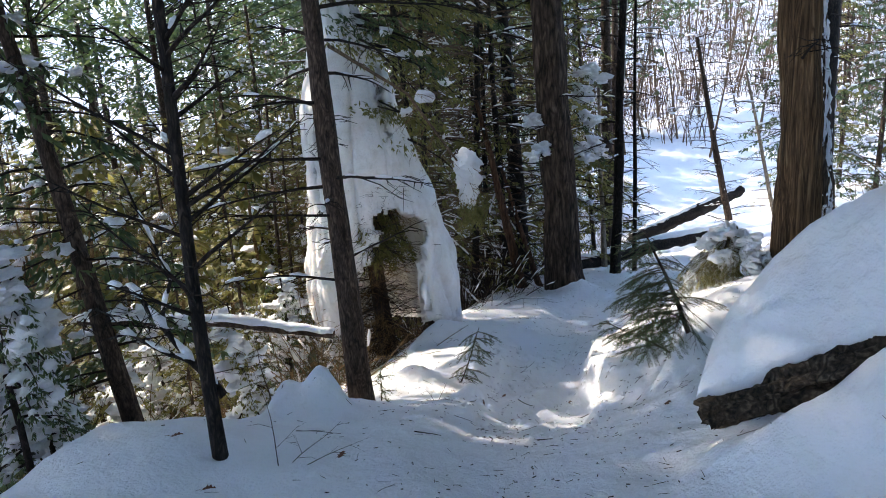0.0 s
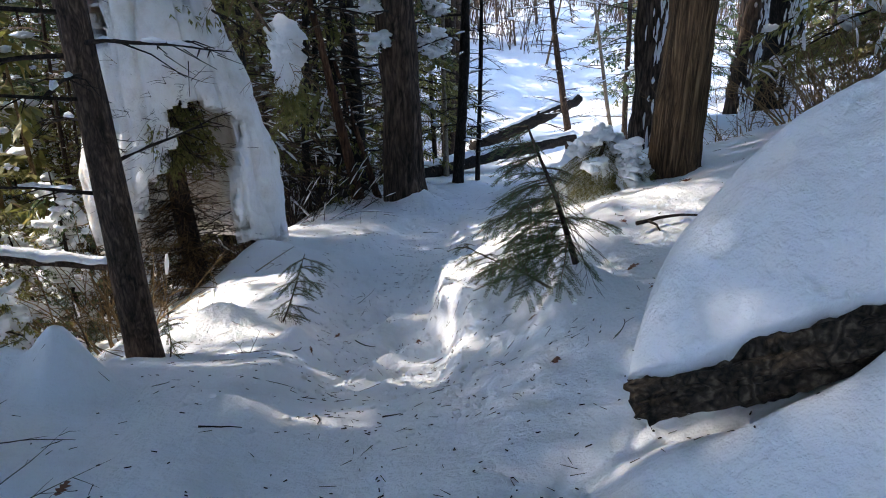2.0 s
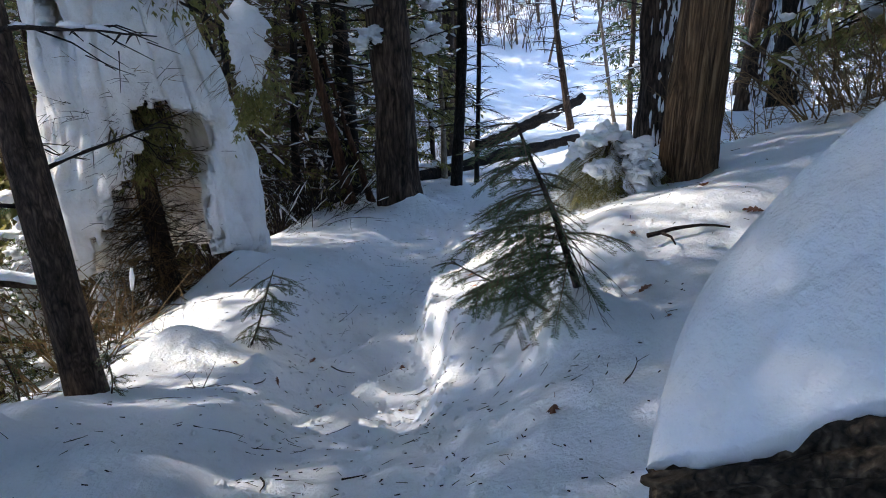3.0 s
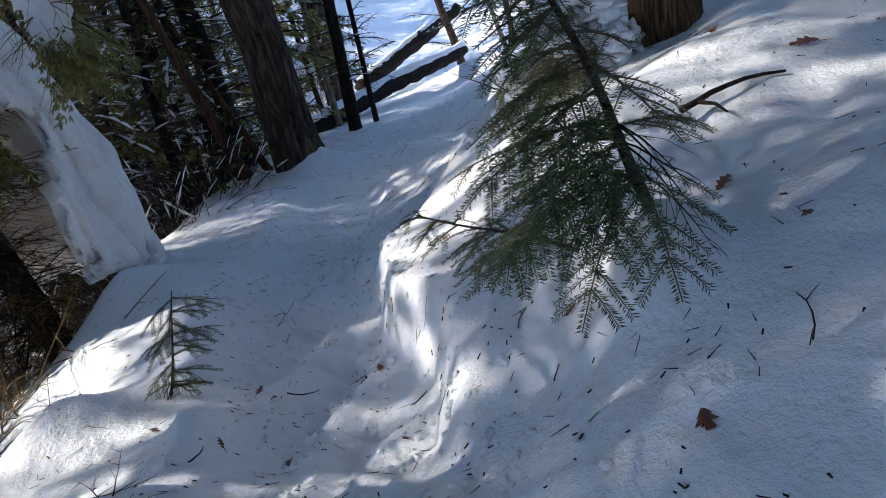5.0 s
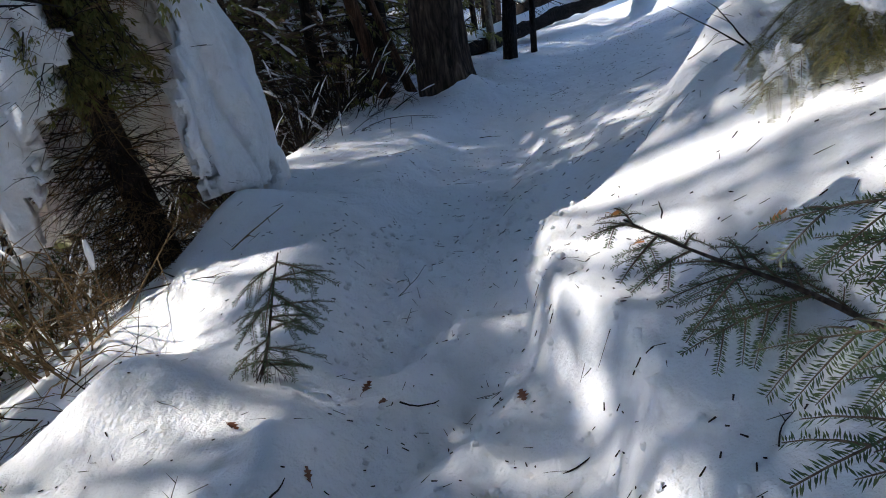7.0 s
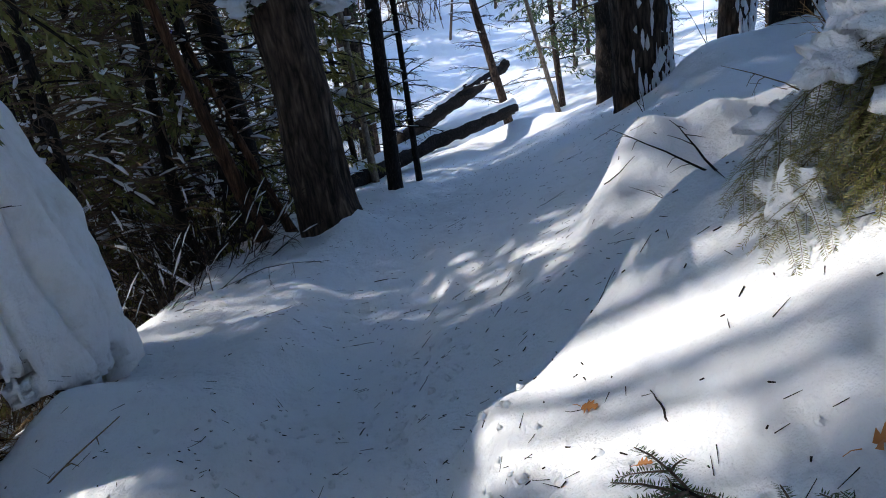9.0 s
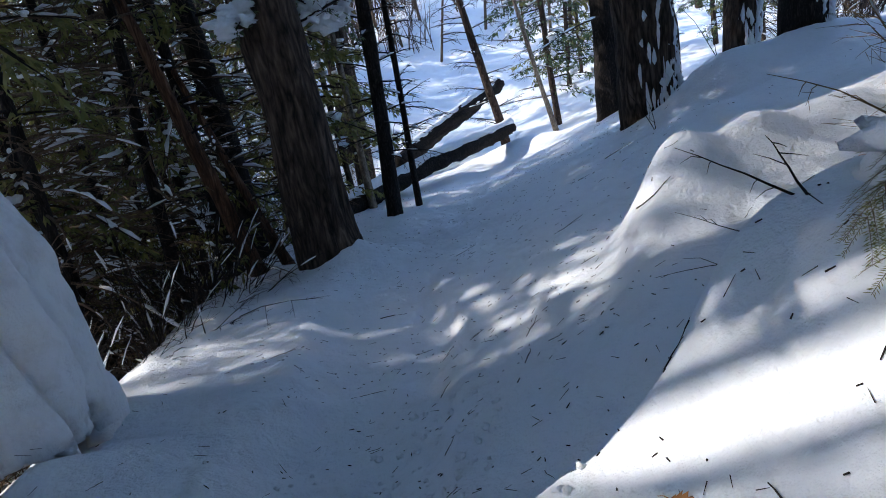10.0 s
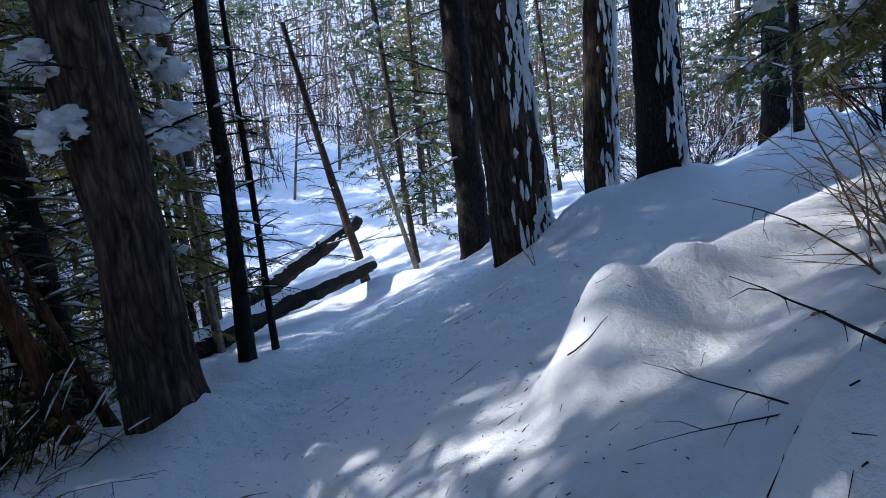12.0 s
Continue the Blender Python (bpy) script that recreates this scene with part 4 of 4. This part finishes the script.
            lying.blob((f.x, f.y, f.z + 0.05), 0.22 * rng.uniform(.4, 1.2), 0.2 * rng.uniform(.4, 1.2), 0.08, 3, 5, 0.6, rng.random() * 30)
for _ in range(15000):
    a, d = radians(rng.uniform(-12, 62)), 37 + 60 * rng.random()
    x, y = 0.8 + d * math.sin(a), 3.0 + d * math.cos(a)
    if noise.noise((x * 0.25, y * 0.25, 2.0)) < (44 - d) * 0.12:
        continue
    p = Vector((x, y, gz(x, y) - 0.3))
    e = p + Vector((rng.uniform(-.7, .7), rng.uniform(-.7, .7), rng.uniform(0.8, 3.2)))
    m = p.lerp(e, 0.5) + Vector((rng.uniform(-.2, .2), rng.uniform(-.2, .2), 0.2))
    woods.tube([p, m, e], [0.03, 0.022, 0.008], 3, cap=False)
    woods.tube([m, m + Vector((rng.uniform(-.6, .6), rng.uniform(-.6, .6), rng.uniform(-.1, .6)))], [0.016, 0.006], 3, cap=False)
    woods.tube([m.lerp(e, 0.5), m.lerp(e, 0.5) + Vector((rng.uniform(-.6, .6), rng.uniform(-.6, .6), rng.uniform(-.1, .5)))], [0.014, 0.005], 3, cap=False)
single("far_woods", woods, TWIG, (0, 0, 0), "leafless grey-brown woods on the far slope", "woods", kind="stuff")
single("far_foliage", far_green, NEEDLE, (0, 0, 0), "green boughs among the far woods", "woods", kind="stuff")
single("far_snow_load", lying, SNOW, (0, 0, 0), "snow caught in the branches of the far woods", "snow", kind="stuff")


# ---- added tall trees: unseen crowns block the sun, with gaps left for sunlit patches ----
# snow kept sunlit by gaps in these crowns: x, y, half-width, half-length
SUNNY = [
    (2.7, 7.2, 0.65, 0.72), (3.3, 7.3, 0.3, 0.2), (-0.5, 7.0, 0.34, 0.42), (0.2, 9.7, 0.2, 0.2), (1.3, 9.0, 0.2, 0.2),
    (4.05, 9.5, 0.45, 0.25), (4.9, 9.4, 0.7, 0.15), (5.9, 9.35, 0.5, 0.05), (3.05, 10.4, -0.36, -0.25), (3.4, 11.1, -0.38, -0.3), (3.4, 6.4, 0.4, 0.5), (4.7, 7.1, 0.6, 0.15),
    (9.0, 21.6, 1.3, 1.0), (4.6, 17.6, 0.3, 0.8), (-2.3, 10.3, 1.0, 1.2), (0.1, 8.9, 0.5, 0.5), (0.8, 14.3, 0.9, 0.7), (12.5, 14.5, 1.0, 0.3), (13, 32, 3, 2),
]
shade = random.Random(77)
crowns = {}
for tx in np.arange(-9, 22, 0.55):
    for ty in np.arange(-4, 46, 0.55):
        px, py = tx + shade.uniform(-.3, .3), ty + shade.uniform(-.3, .3)
        if any(((px - sx) / (sw + 0.62)) ** 2 + ((py - sy) / (sl + 0.62)) ** 2 < 1 for sx, sy, sw, sl in SUNNY):
            continue
        if shade.random() < (0.92 if px < -2.4 else 0.14 if -1 < px < 3 and 8.6 < py < 11 else 0.68 if py > 16 or (py > 11 and px < 2) else 0.01):
            continue
        d = shade.uniform(14, 22)
        c = Vector((px, py, gz(px, py))) + SUN * d
        crowns.setdefault((round(c.x / 8), round(c.y / 8)), []).append(c)
# more unseen crowns added behind and overhead to cut the sky light
for tx in np.arange(-7, 9, 0.85):
    for ty in np.arange(-9, 3.6, 0.85):
        if shade.random() < 0.72:
            c = Vector((tx + shade.uniform(-.4, .4), ty + shade.uniform(-.4, .4), gz(tx, ty) + shade.uniform(6.5, 10.5)))
            crowns.setdefault((round(c.x / 8) + 0.5, round(c.y / 8) - 1.0), []).append(c)
# unseen crowns added over the right-hand slope to darken it
for tx in np.arange(1.2, 13, 0.7):
    for ty in np.arange(-3, 7.6, 0.7):
        c = Vector((tx + shade.uniform(-.3, .3), ty + shade.uniform(-.3, .3), gz(tx, ty) + shade.uniform(6, 9.5)))
        crowns.setdefault((round(c.x / 8) + 0.5, round(c.y / 8) - 1.0), []).append(c)
# lower unseen crowns added above the log to darken its snow pillow
for tx in np.arange(0.9, 5.2, 0.55):
    for ty in np.arange(-1, 5.2, 0.55):
        c = Vector((tx + shade.uniform(-.25, .25), ty + shade.uniform(-.25, .25), gz(tx, ty) + shade.uniform(5.5, 7.5)))
        crowns.setdefault((round(c.x / 8) + 0.5, round(c.y / 8) - 1.0), []).append(c)
for (cx, cy), clumps in crowns.items():
    x, y = min(((cx * 8 + shade.uniform(-3, 3) * k, cy * 8 + shade.uniform(-3, 3) * k) for k in (0.5, 0.7, 0.9, 1.1, 1.3, 1.5)), key=lambda p: 0 if clear(*p) else 1)
    if not clear(x, y):
        x, y = x - 4, y + 6
    if x < 0 and math.hypot(x - 0.8, y - 3) < 15:
        x, y = x - 7, y + 3
    base = Vector((x, y, gz(x, y)))
    t = thing("fir_tree", base, "added tall fir whose unseen crown blocks the light", "conifer tree")
    top = max(c.z for c in clumps) + 1.5
    b = Buf()
    b.tube([(0, 0, -0.4), (0.05, 0, 3), (0, 0.06, 8), (0, 0, top - base.z)], [0.2, 0.16, 0.12, 0.03], 12, 0.12)
    part("trunk", b, BARK_FIR, t)
    nd, tw = Buf(), Buf()
    for k in range(26):
        w, z = shade.uniform(0, 6.283), 0.6 + 0.3 * k
        branch(tw, (0, 0, z), Vector((math.cos(w), math.sin(w), shade.uniform(-0.3, 0.3))), shade.uniform(0.7, 1.9), 0.016, shade, 0.4, twigs=6)
    for c in clumps:
        o = c - base
        tw.tube([(0, 0, max(o.z - 0.4 - 0.25 * math.hypot(o.x, o.y), 4)), o], [0.03, 0.01], 3, cap=False)
        for _ in range(76):
            p = o + Vector((shade.gauss(0, 0.3), shade.gauss(0, 0.3), shade.gauss(0, 0.25)))
            w = Vector((shade.uniform(-1, 1), shade.uniform(-1, 1), shade.uniform(-.8, .3))).normalized()
            nd.blade(p, w, w.cross(Vector((shade.uniform(-1, 1), shade.uniform(-1, 1), 1))).normalized(), shade.uniform(0.2, 0.42), 0.135)
    tagged(part("boughwork", tw, TWIG_DARK, t), kind="stuff")
    tagged(part("foliage", nd, NEEDLE, t, "added unseen boughs that block the light"), kind="stuff")
for proto in kinds + bushes + snowy:
    for o in list(proto.children_recursive) + [proto]:
        bpy.data.objects.remove(o)


# ---- young firs by the path ----
def young_fir(at, tip, sprays, label, seed, lengths=(0.7, 0.2), radius=0.018, mat=NEEDLE, low=0.12, needle=0.024, flat=-0.1, bare=0, ways=None, name="young_fir"):
    """A sapling: a leaning stem, flat needle sprays and a few bare lower twigs."""
    r = random.Random(seed)
    at = Vector(at)
    t = thing(name, at, label, "young fir")
    rise = Vector(tip) - at
    pts = [rise * s + Vector((0.05 * math.sin(5 * s) * rise.length * 0.3, 0.02 * math.sin(7 * s), 0)) for s in np.linspace(-0.15, 1, 14)]
    b = Buf()
    b.tube(pts, [radius * (1 - 0.75 * max(0, i - 1) / 13) for i in range(14)], 9, 0.1)
    part("stem", b, BARK_FIR, t)
    for k in range(sprays):
        s = low + (1 - low) * k / max(1, sprays - 1)
        i = min(12, int(1.7 + s * 11.2))
        o = pts[i].lerp(pts[i + 1], r.random())
        w = ways[k % len(ways)] if ways else r.uniform(0, 360)
        w = radians(w + r.uniform(-22, 22))
        l = (lengths[0] + (lengths[1] - lengths[0]) * s) * r.uniform(0.75, 1.15)
        tw, nd = Buf(), Buf()
        spray(tw, nd, o, Vector((math.cos(w), math.sin(w), flat + r.uniform(-.15, .2))), l, r, needle=needle, depth=1, radius=0.005, droop=0.5)
        one = part("bough", tw, TWIG, t)
        tagged(part("foliage", nd, mat, one, "flat ranks of needles"), kind="stuff")
    for k in range(bare):
        tw = Buf()
        o = pts[r.randint(2, 6)]
        w = r.uniform(0, 6.283)
        branch(tw, o, Vector((math.cos(w), math.sin(w), -0.5)), lengths[0] * r.uniform(0.4, 0.7), 0.004, r, 0.8, twigs=7, fine=0.4)
        part("dead_branch", tw, TWIG_DARK, t, "bare dead twig")
    return t


LEFTWARD = (175, 200, 150, 110, 185, 85, 165, 250, 120, 190, 20, 140, 95, 210)
young_fir((1.77, 5.04, -0.37), (1.43, 5.0, 0.46), 38, "leaning young fir with flat green sprays in snow", 81, (0.72, 0.22), 0.021, NEEDLE, 0.12, 0.026, -0.1, 9, LEFTWARD)
young_fir((1.85, 5.72, -0.80), (1.46, 6.35, -0.72), 17, "small fir top poking flat out of the bank", 82, (0.42, 0.2), 0.010, NEEDLE, 0.1, 0.022, 0.0, 0, (100, 170, 60, 200, 130))
young_fir((-0.02, 7.12, -1.74), (0.28, 7.1, -0.98), 19, "small thin fir beside the path", 83, (0.30, 0.26), 0.010, NEEDLE, 0.25, 0.022, -0.2, 18, (10, 345, 180, 20, 330, 200, 40, 270))
young_fir((-0.72, 6.15, surface(-0.72, 6.15)), (-0.70, 6.2, surface(-0.72, 6.15) + 0.32), 9, "tiny fir seedling at the foot of a trunk", 84, (0.2, 0.1), 0.006, NEEDLE, 0.1, 0.018, 0.1)
young_fir((-1.25, 6.2, surface(-1.25, 6.2)), (-1.28, 6.2, surface(-1.25, 6.2) + 0.55), 13, "small fir seedling by the fir trunk", 85, (0.3, 0.1), 0.008, NEEDLE, 0.1, 0.02, 0.0)
young_fir((-1.6, 5.6, surface(-1.6, 5.6)), (-1.65, 5.6, surface(-1.6, 5.6) + 0.6), 12, "small fir seedling half buried in snow", 86, (0.32, 0.12), 0.008, NEEDLE, 0.1, 0.02, 0.0)


def snow_bush(at, height, label, seed, spread=0.4):
    """A young fir buried in snow: lumps over sprays that hang out below."""
    r = random.Random(seed)
    t = thing("snowy_fir", at, label, "young fir")
    b = Buf()
    b.tube([(-0.2, 0.1, -0.2), (-0.1, 0.05, 0.2), (0, 0, height * 0.9)], [0.03, 0.025, 0.012], 8, 0.1)
    part("stem", b, BARK_FIR, t)
    for k in range(26):
        s = Buf()
        z = height * (0.02 + 0.85 * k / 26)
        w, q = r.uniform(0, 6.283), spread * (1 - 0.55 * z / height) * r.uniform(0.2, 1.0)
        s.blob((math.cos(w) * q, math.sin(w) * q, z), r.uniform(.06, .13), r.uniform(.06, .13), r.uniform(.05, .11), 16, 22, 1.1, r.random() * 60)
        part("snow_clump", s, SNOW, t)
    for k in range(44):
        tw, nd = Buf(), Buf()
        w, z = r.uniform(0, 6.283), height * r.uniform(0.05, 0.85)
        spray(tw, nd, Vector((0, 0, z)), Vector((math.cos(w), math.sin(w), -0.35)), spread * r.uniform(1.3, 2.1), r, droop=0.7, gap=0.007, width=0.003)
        one = part("bough", tw, TWIG, t)
        tagged(part("foliage", nd, NEEDLE_WARM, one, "yellow-green needles"), kind="stuff")
    return t


snow_bush((2.9, 7.05, gz(2.9, 7.05) - 0.12), 0.72, "young fir buried in lumps of snow beside the cedar", 91, 0.42)


# ---- leaves, sticks and litter on the snow ----
def lay(ob, x, y, turn, lift=0.004):
    e = 0.05
    n = Vector((surface(x - e, y) - surface(x + e, y), surface(x, y - e) - surface(x, y + e), 2 * e)).normalized()
    ob.matrix_world = Matrix.Translation((x, y, surface(x, y) + lift)) @ Vector((0, 0, 1)).rotation_difference(n).to_matrix().to_4x4() @ pose(0, 0, 0, 0, 0, turn)


def oak_leaf(x, y, size, mat, label, seed):
    r = random.Random(seed)
    b = Buf()
    n, curl = 9, r.uniform(-0.5, 0.9)
    rim = []
    for side in (1, -1):
        row = []
        for k in range(n):
            s = k / (n - 1)
            wide = 0.36 * math.sin(math.pi * min(1, s * 0.9 + 0.08)) * (1.0 if k % 2 else 0.38) * r.uniform(0.85, 1.15)
            row.append(((s - 0.5 + (0.07 if k % 2 else -0.02)) * size, side * wide * size, abs(wide) * curl * size * 0.7 + 0.10 * size * math.sin(3 * s + seed)))
        rim.append(row)
    for k in range(n):
        s = k / (n - 1)
        b.v += [rim[0][k], ((s - 0.5) * size, 0, 0.10 * size * math.sin(3 * s + seed)), rim[1][k]]
    for k in range(n - 1):
        a = 3 * k
        b.f += [(a, a + 1, a + 4, a + 3), (a + 1, a + 2, a + 5, a + 4)]
    b.tube([(-0.5 * size, 0, 0.0), (-0.72 * size, 0.05 * size, 0.04 * size), (-0.95 * size, 0.02 * size, 0.02 * size)], [0.0016, 0.0012, 0.0012], 4)
    ob = single("oak_leaf", b, mat, (x, y, 0), label, "leaf", "leaves on the snow", smooth=False)
    lay(ob, x, y, r.uniform(0, 360), 0.008)
    return ob


BROWN = [(1.44, 4.47, .11), (1.157, 6.725, .08), (.507, 6.095, .075), (.56, 6.98, .08), (.50, 7.08, .08), (0.85, 5.87, .075), (1.0, 5.84, .05), (2.235, 5.2, .10), (3.17, 5.68, .12), (1.73, 2.55, .11),
         (1.60, 2.42, .09), (1.9, 2.5, .07), (-0.70, 3.82, .075), (0.25, 6.35, .06), (-0.05, 6.75, .07), (1.65, 5.4, .08), (2.5, 5.9, .07), (3.2, 6.25, .11), (2.1, 4.75, .06), (-1.6, 3.7, .07), (-1.3, 3.3, .07), (4.2, 8.6, .09)]
for k, (x, y, size) in enumerate(BROWN):
    oak_leaf(x, y, size, LEAF_BROWN, "curled dark brown oak leaf lying on snow", 200 + k)
for k, (x, y, size) in enumerate([(2.0, 6.35, .10), (1.83, 7.26, .085), (1.75, 6.85, .05), (3.0, 7.6, .07)]):
    oak_leaf(x, y, size, LEAF_ORANGE, "dry orange oak leaf lying on sunlit snow", 300 + k)


def stick(x, y, length, turn, seed, radius=0.0035, forks=1, name="stick", lift=0.004, label="thin dark fallen twig on the snow"):
    r = random.Random(seed)
    b = Buf()
    d, q, pts = 0.0, Vector((-length / 2, 0, 0)), []
    for k in range(7):
        pts.append(q.copy())
        d += r.uniform(-0.28, 0.28)
        q = q + Vector((math.cos(d), math.sin(d), r.uniform(-.05, .06))) * length / 6
    b.tube(pts, [radius * (1 - 0.6 * k / 6) for k in range(7)], 5)
    for _ in range(forks):
        o = pts[r.randint(1, 5)]
        w = r.choice((-1, 1)) * r.uniform(0.4, 1.0) + d * 0.5
        l = length * r.uniform(0.2, 0.45)
        b.tube([o, o + Vector((math.cos(w), math.sin(w), 0.1)) * l * 0.5, o + Vector((math.cos(w * 1.2), math.sin(w * 1.2), 0.08)) * l], [radius * 0.7, radius * 0.5, radius * 0.25], 4)
    ob = single(name, b, TWIG_DARK, (x, y, 0), label, "twig", "twigs on the snow")
    lay(ob, x, y, turn, lift)
    return ob


STICKS = [(1.19, 6.17, .30, -25), (1.85, 4.5, .32, 35), (2.2, 10.48, .18, -10), (0.75, 6.9, .32, 12), (0.35, 5.4, .22, -50), (0.2, 5.15, .2, 5), (0.25, 4.6, .18, -70), (0.0, 5.2, .25, 10),
          (-0.55, 5.0, .14, 40), (-0.2, 4.3, .2, 15), (1.1, 8.3, .25, -60), (0.85, 8.0, .3, 20), (1.3, 8.8, .2, 70), (2.0, 9.6, .2, 50), (2.6, 9.5, .25, 40), (2.35, 9.1, .28, 55), (1.6, 10.0, .25, 15),
          (1.2, 11.0, .3, -10), (2.3, 11.6, .25, 0), (1.8, 12.4, .3, 30), (3.3, 9.9, .14, 0), (3.5, 9.4, .3, -50), (3.9, 11.0, .4, 10), (5.0, 12.5, .45, 20), (5.8, 12.9, .4, -20), (3.4, 12.4, .3, 30),
          (-0.15, 6.1, .35, -30), (0.15, 6.25, .2, 60), (1.55, 5.65, .12, 60), (1.45, 5.2, .1, 40), (0.6, 4.6, .1, 20), (-0.9, 4.2, .3, 10), (0.9, 4.9, .08, 20), (1.9, 7.0, .2, 80), (2.2, 7.7, .2, -50), (2.6, 7.9, .14, -40)]
for k, (x, y, length, turn) in enumerate(STICKS):
    stick(x, y, length, turn, 400 + k, 0.0028 + 0.002 * (k % 3 == 0), k % 3)
for k in range(70):
    x, y = rng.uniform(-1.2, 4.0), rng.uniform(3.2, 12.5)
    stick(x, y, rng.uniform(0.05, 0.16), rng.uniform(0, 360), 500 + k, 0.002, k % 2)

litter = Buf()
for _ in range(2600):
    y = 3.0 + 16 * rng.random() ** 1.1
    x = rng.gauss(float(trail_x(y)) + 0.5, 1.1) if y < 11 else rng.gauss(float(trail_x(y)) + 1.2, 2.0)
    w = rng.uniform(0, 6.283)
    l = rng.choice((0.012, 0.02, 0.035, 0.06)) * rng.uniform(0.6, 1.2)
    p = Vector((x, y, surface(x, y) + 0.003))
    q = p + Vector((math.cos(w) * l, math.sin(w) * l, 0))
    q.z = surface(q.x, q.y) + 0.004
    litter.tube([p, q], [0.0020, 0.0010] if l > 0.03 else [0.0036, 0.0026], 3)
single("needle_litter", litter, TWIG_DARK, (0, 0, 0), "fallen needles and bark crumbs scattered on the snow", "litter", kind="stuff")


# bare twigs standing out of the snow
def standing_twig(x, y, ways, label="bare dark twig sticking out of the snow", seed=1, radius=0.006):
    r = random.Random(seed)
    t = thing("bare_twig", (x, y, surface(x, y)), label, "twig")
    for w, rise, l in ways:
        b = Buf()
        branch(b, (0, 0, -0.05), Vector((math.cos(radians(w)), math.sin(radians(w)), rise)), l, radius, r, 0.2, twigs=4, fine=0.35)
        part("branch", b, TWIG_DARK, t)
    return t


standing_twig(3.6, 8.35, [(165, 0.12, 0.8), (150, 0.5, 0.7), (190, 0.0, 0.6)], seed=601)
standing_twig(2.75, 7.65, [(200, 0.9, 0.55), (150, 0.5, 0.5)], seed=602)
standing_twig(-0.2, 6.0, [(200, 0.5, 0.3), (60, 0.8, 0.25), (120, 0.6, 0.22)], seed=603, radius=0.004)
standing_twig(6.6, 13.2, [(100, 2.0, 0.9), (60, 1.5, 0.6)], seed=604)
standing_twig(8.0, 13.6, [(120, 2.2, 1.2), (80, 2.5, 1.0)], seed=605)
standing_twig(-1.0, 3.55, [(110, 0.9, 0.7), (60, 0.35, 0.6), (30, 0.2, 0.55)], seed=606, radius=0.004)
standing_twig(-0.9, 7.9, [(150, 0.5, 1.0), (20, 0.5, 0.9), (80, 0.8, 0.9), (200, 0.6, 0.9)], "dark leafless undergrowth twigs", 608)
standing_twig(-0.6, 8.8, [(150, 0.5, 1.0), (20, 0.3, 0.9), (300, 0.5, 0.8), (240, 0.4, 0.9)], "dark leafless undergrowth twigs", 609)
standing_twig(-1.5, 8.2, [(10, 0.5, 1.0), (60, 0.3, 0.9), (300, 0.5, 0.8), (200, 0.7, 1.1)], "dark leafless undergrowth twigs", 610)
stick(2.75, 5.75, 0.5, 8, 620, 0.016, 1, "branch_piece", 0.05, "broken bare reddish branch stub on the snow")
uphill_fir = tall_tree("fir_tree", on_ground(7.9, 9.3, 0.1), 0.12, 8, "young fir with low yellow-green boughs", BARK_FIR, (0, 0), 1.2, 0.15, 0, 0.9, 1.9, 27, TWIG, None, 0, True, 46)

for k, (tip, start) in enumerate((((6.5, 9.75, 0.30), 1.5), ((6.75, 9.9, 0.45), 1.7), ((6.8, 9.5, 0.25), 1.4), ((7.0, 10.1, 0.1), 1.2))):
    r = random.Random(640 + k)
    o = Vector((0, 0, start))
    e = Vector(tip) - uphill_fir.location
    tw, nd = Buf(), Buf()
    spray(tw, nd, o, e - o, (e - o).length, r, needle=0.05, gap=0.012, width=0.009, radius=0.012, droop=0.15)
    one = part("bough", tw, TWIG, uphill_fir)
    tagged(part("foliage", nd, NEEDLE_WARM, one, "sunlit yellow-green needles"), kind="stuff")

clod = Buf()
for _ in range(420):
    y = rng.uniform(4.2, 9.5)
    side = rng.choice((-1, 1, 1))
    x = float(trail_x(y)) + side * abs(rng.gauss(0.42, 0.22))
    q = rng.uniform(0.006, 0.022)
    clod.blob((x, y, surface(x, y) + q * 0.2), q * rng.uniform(.8, 1.4), q * rng.uniform(.8, 1.4), q * 0.8, 4, 7, 0.9, rng.random() * 90)
single("snow_crumb", clod, SNOW, (0, 0, 0), "crumbs of broken snow along the trodden path", "snow", kind="stuff")
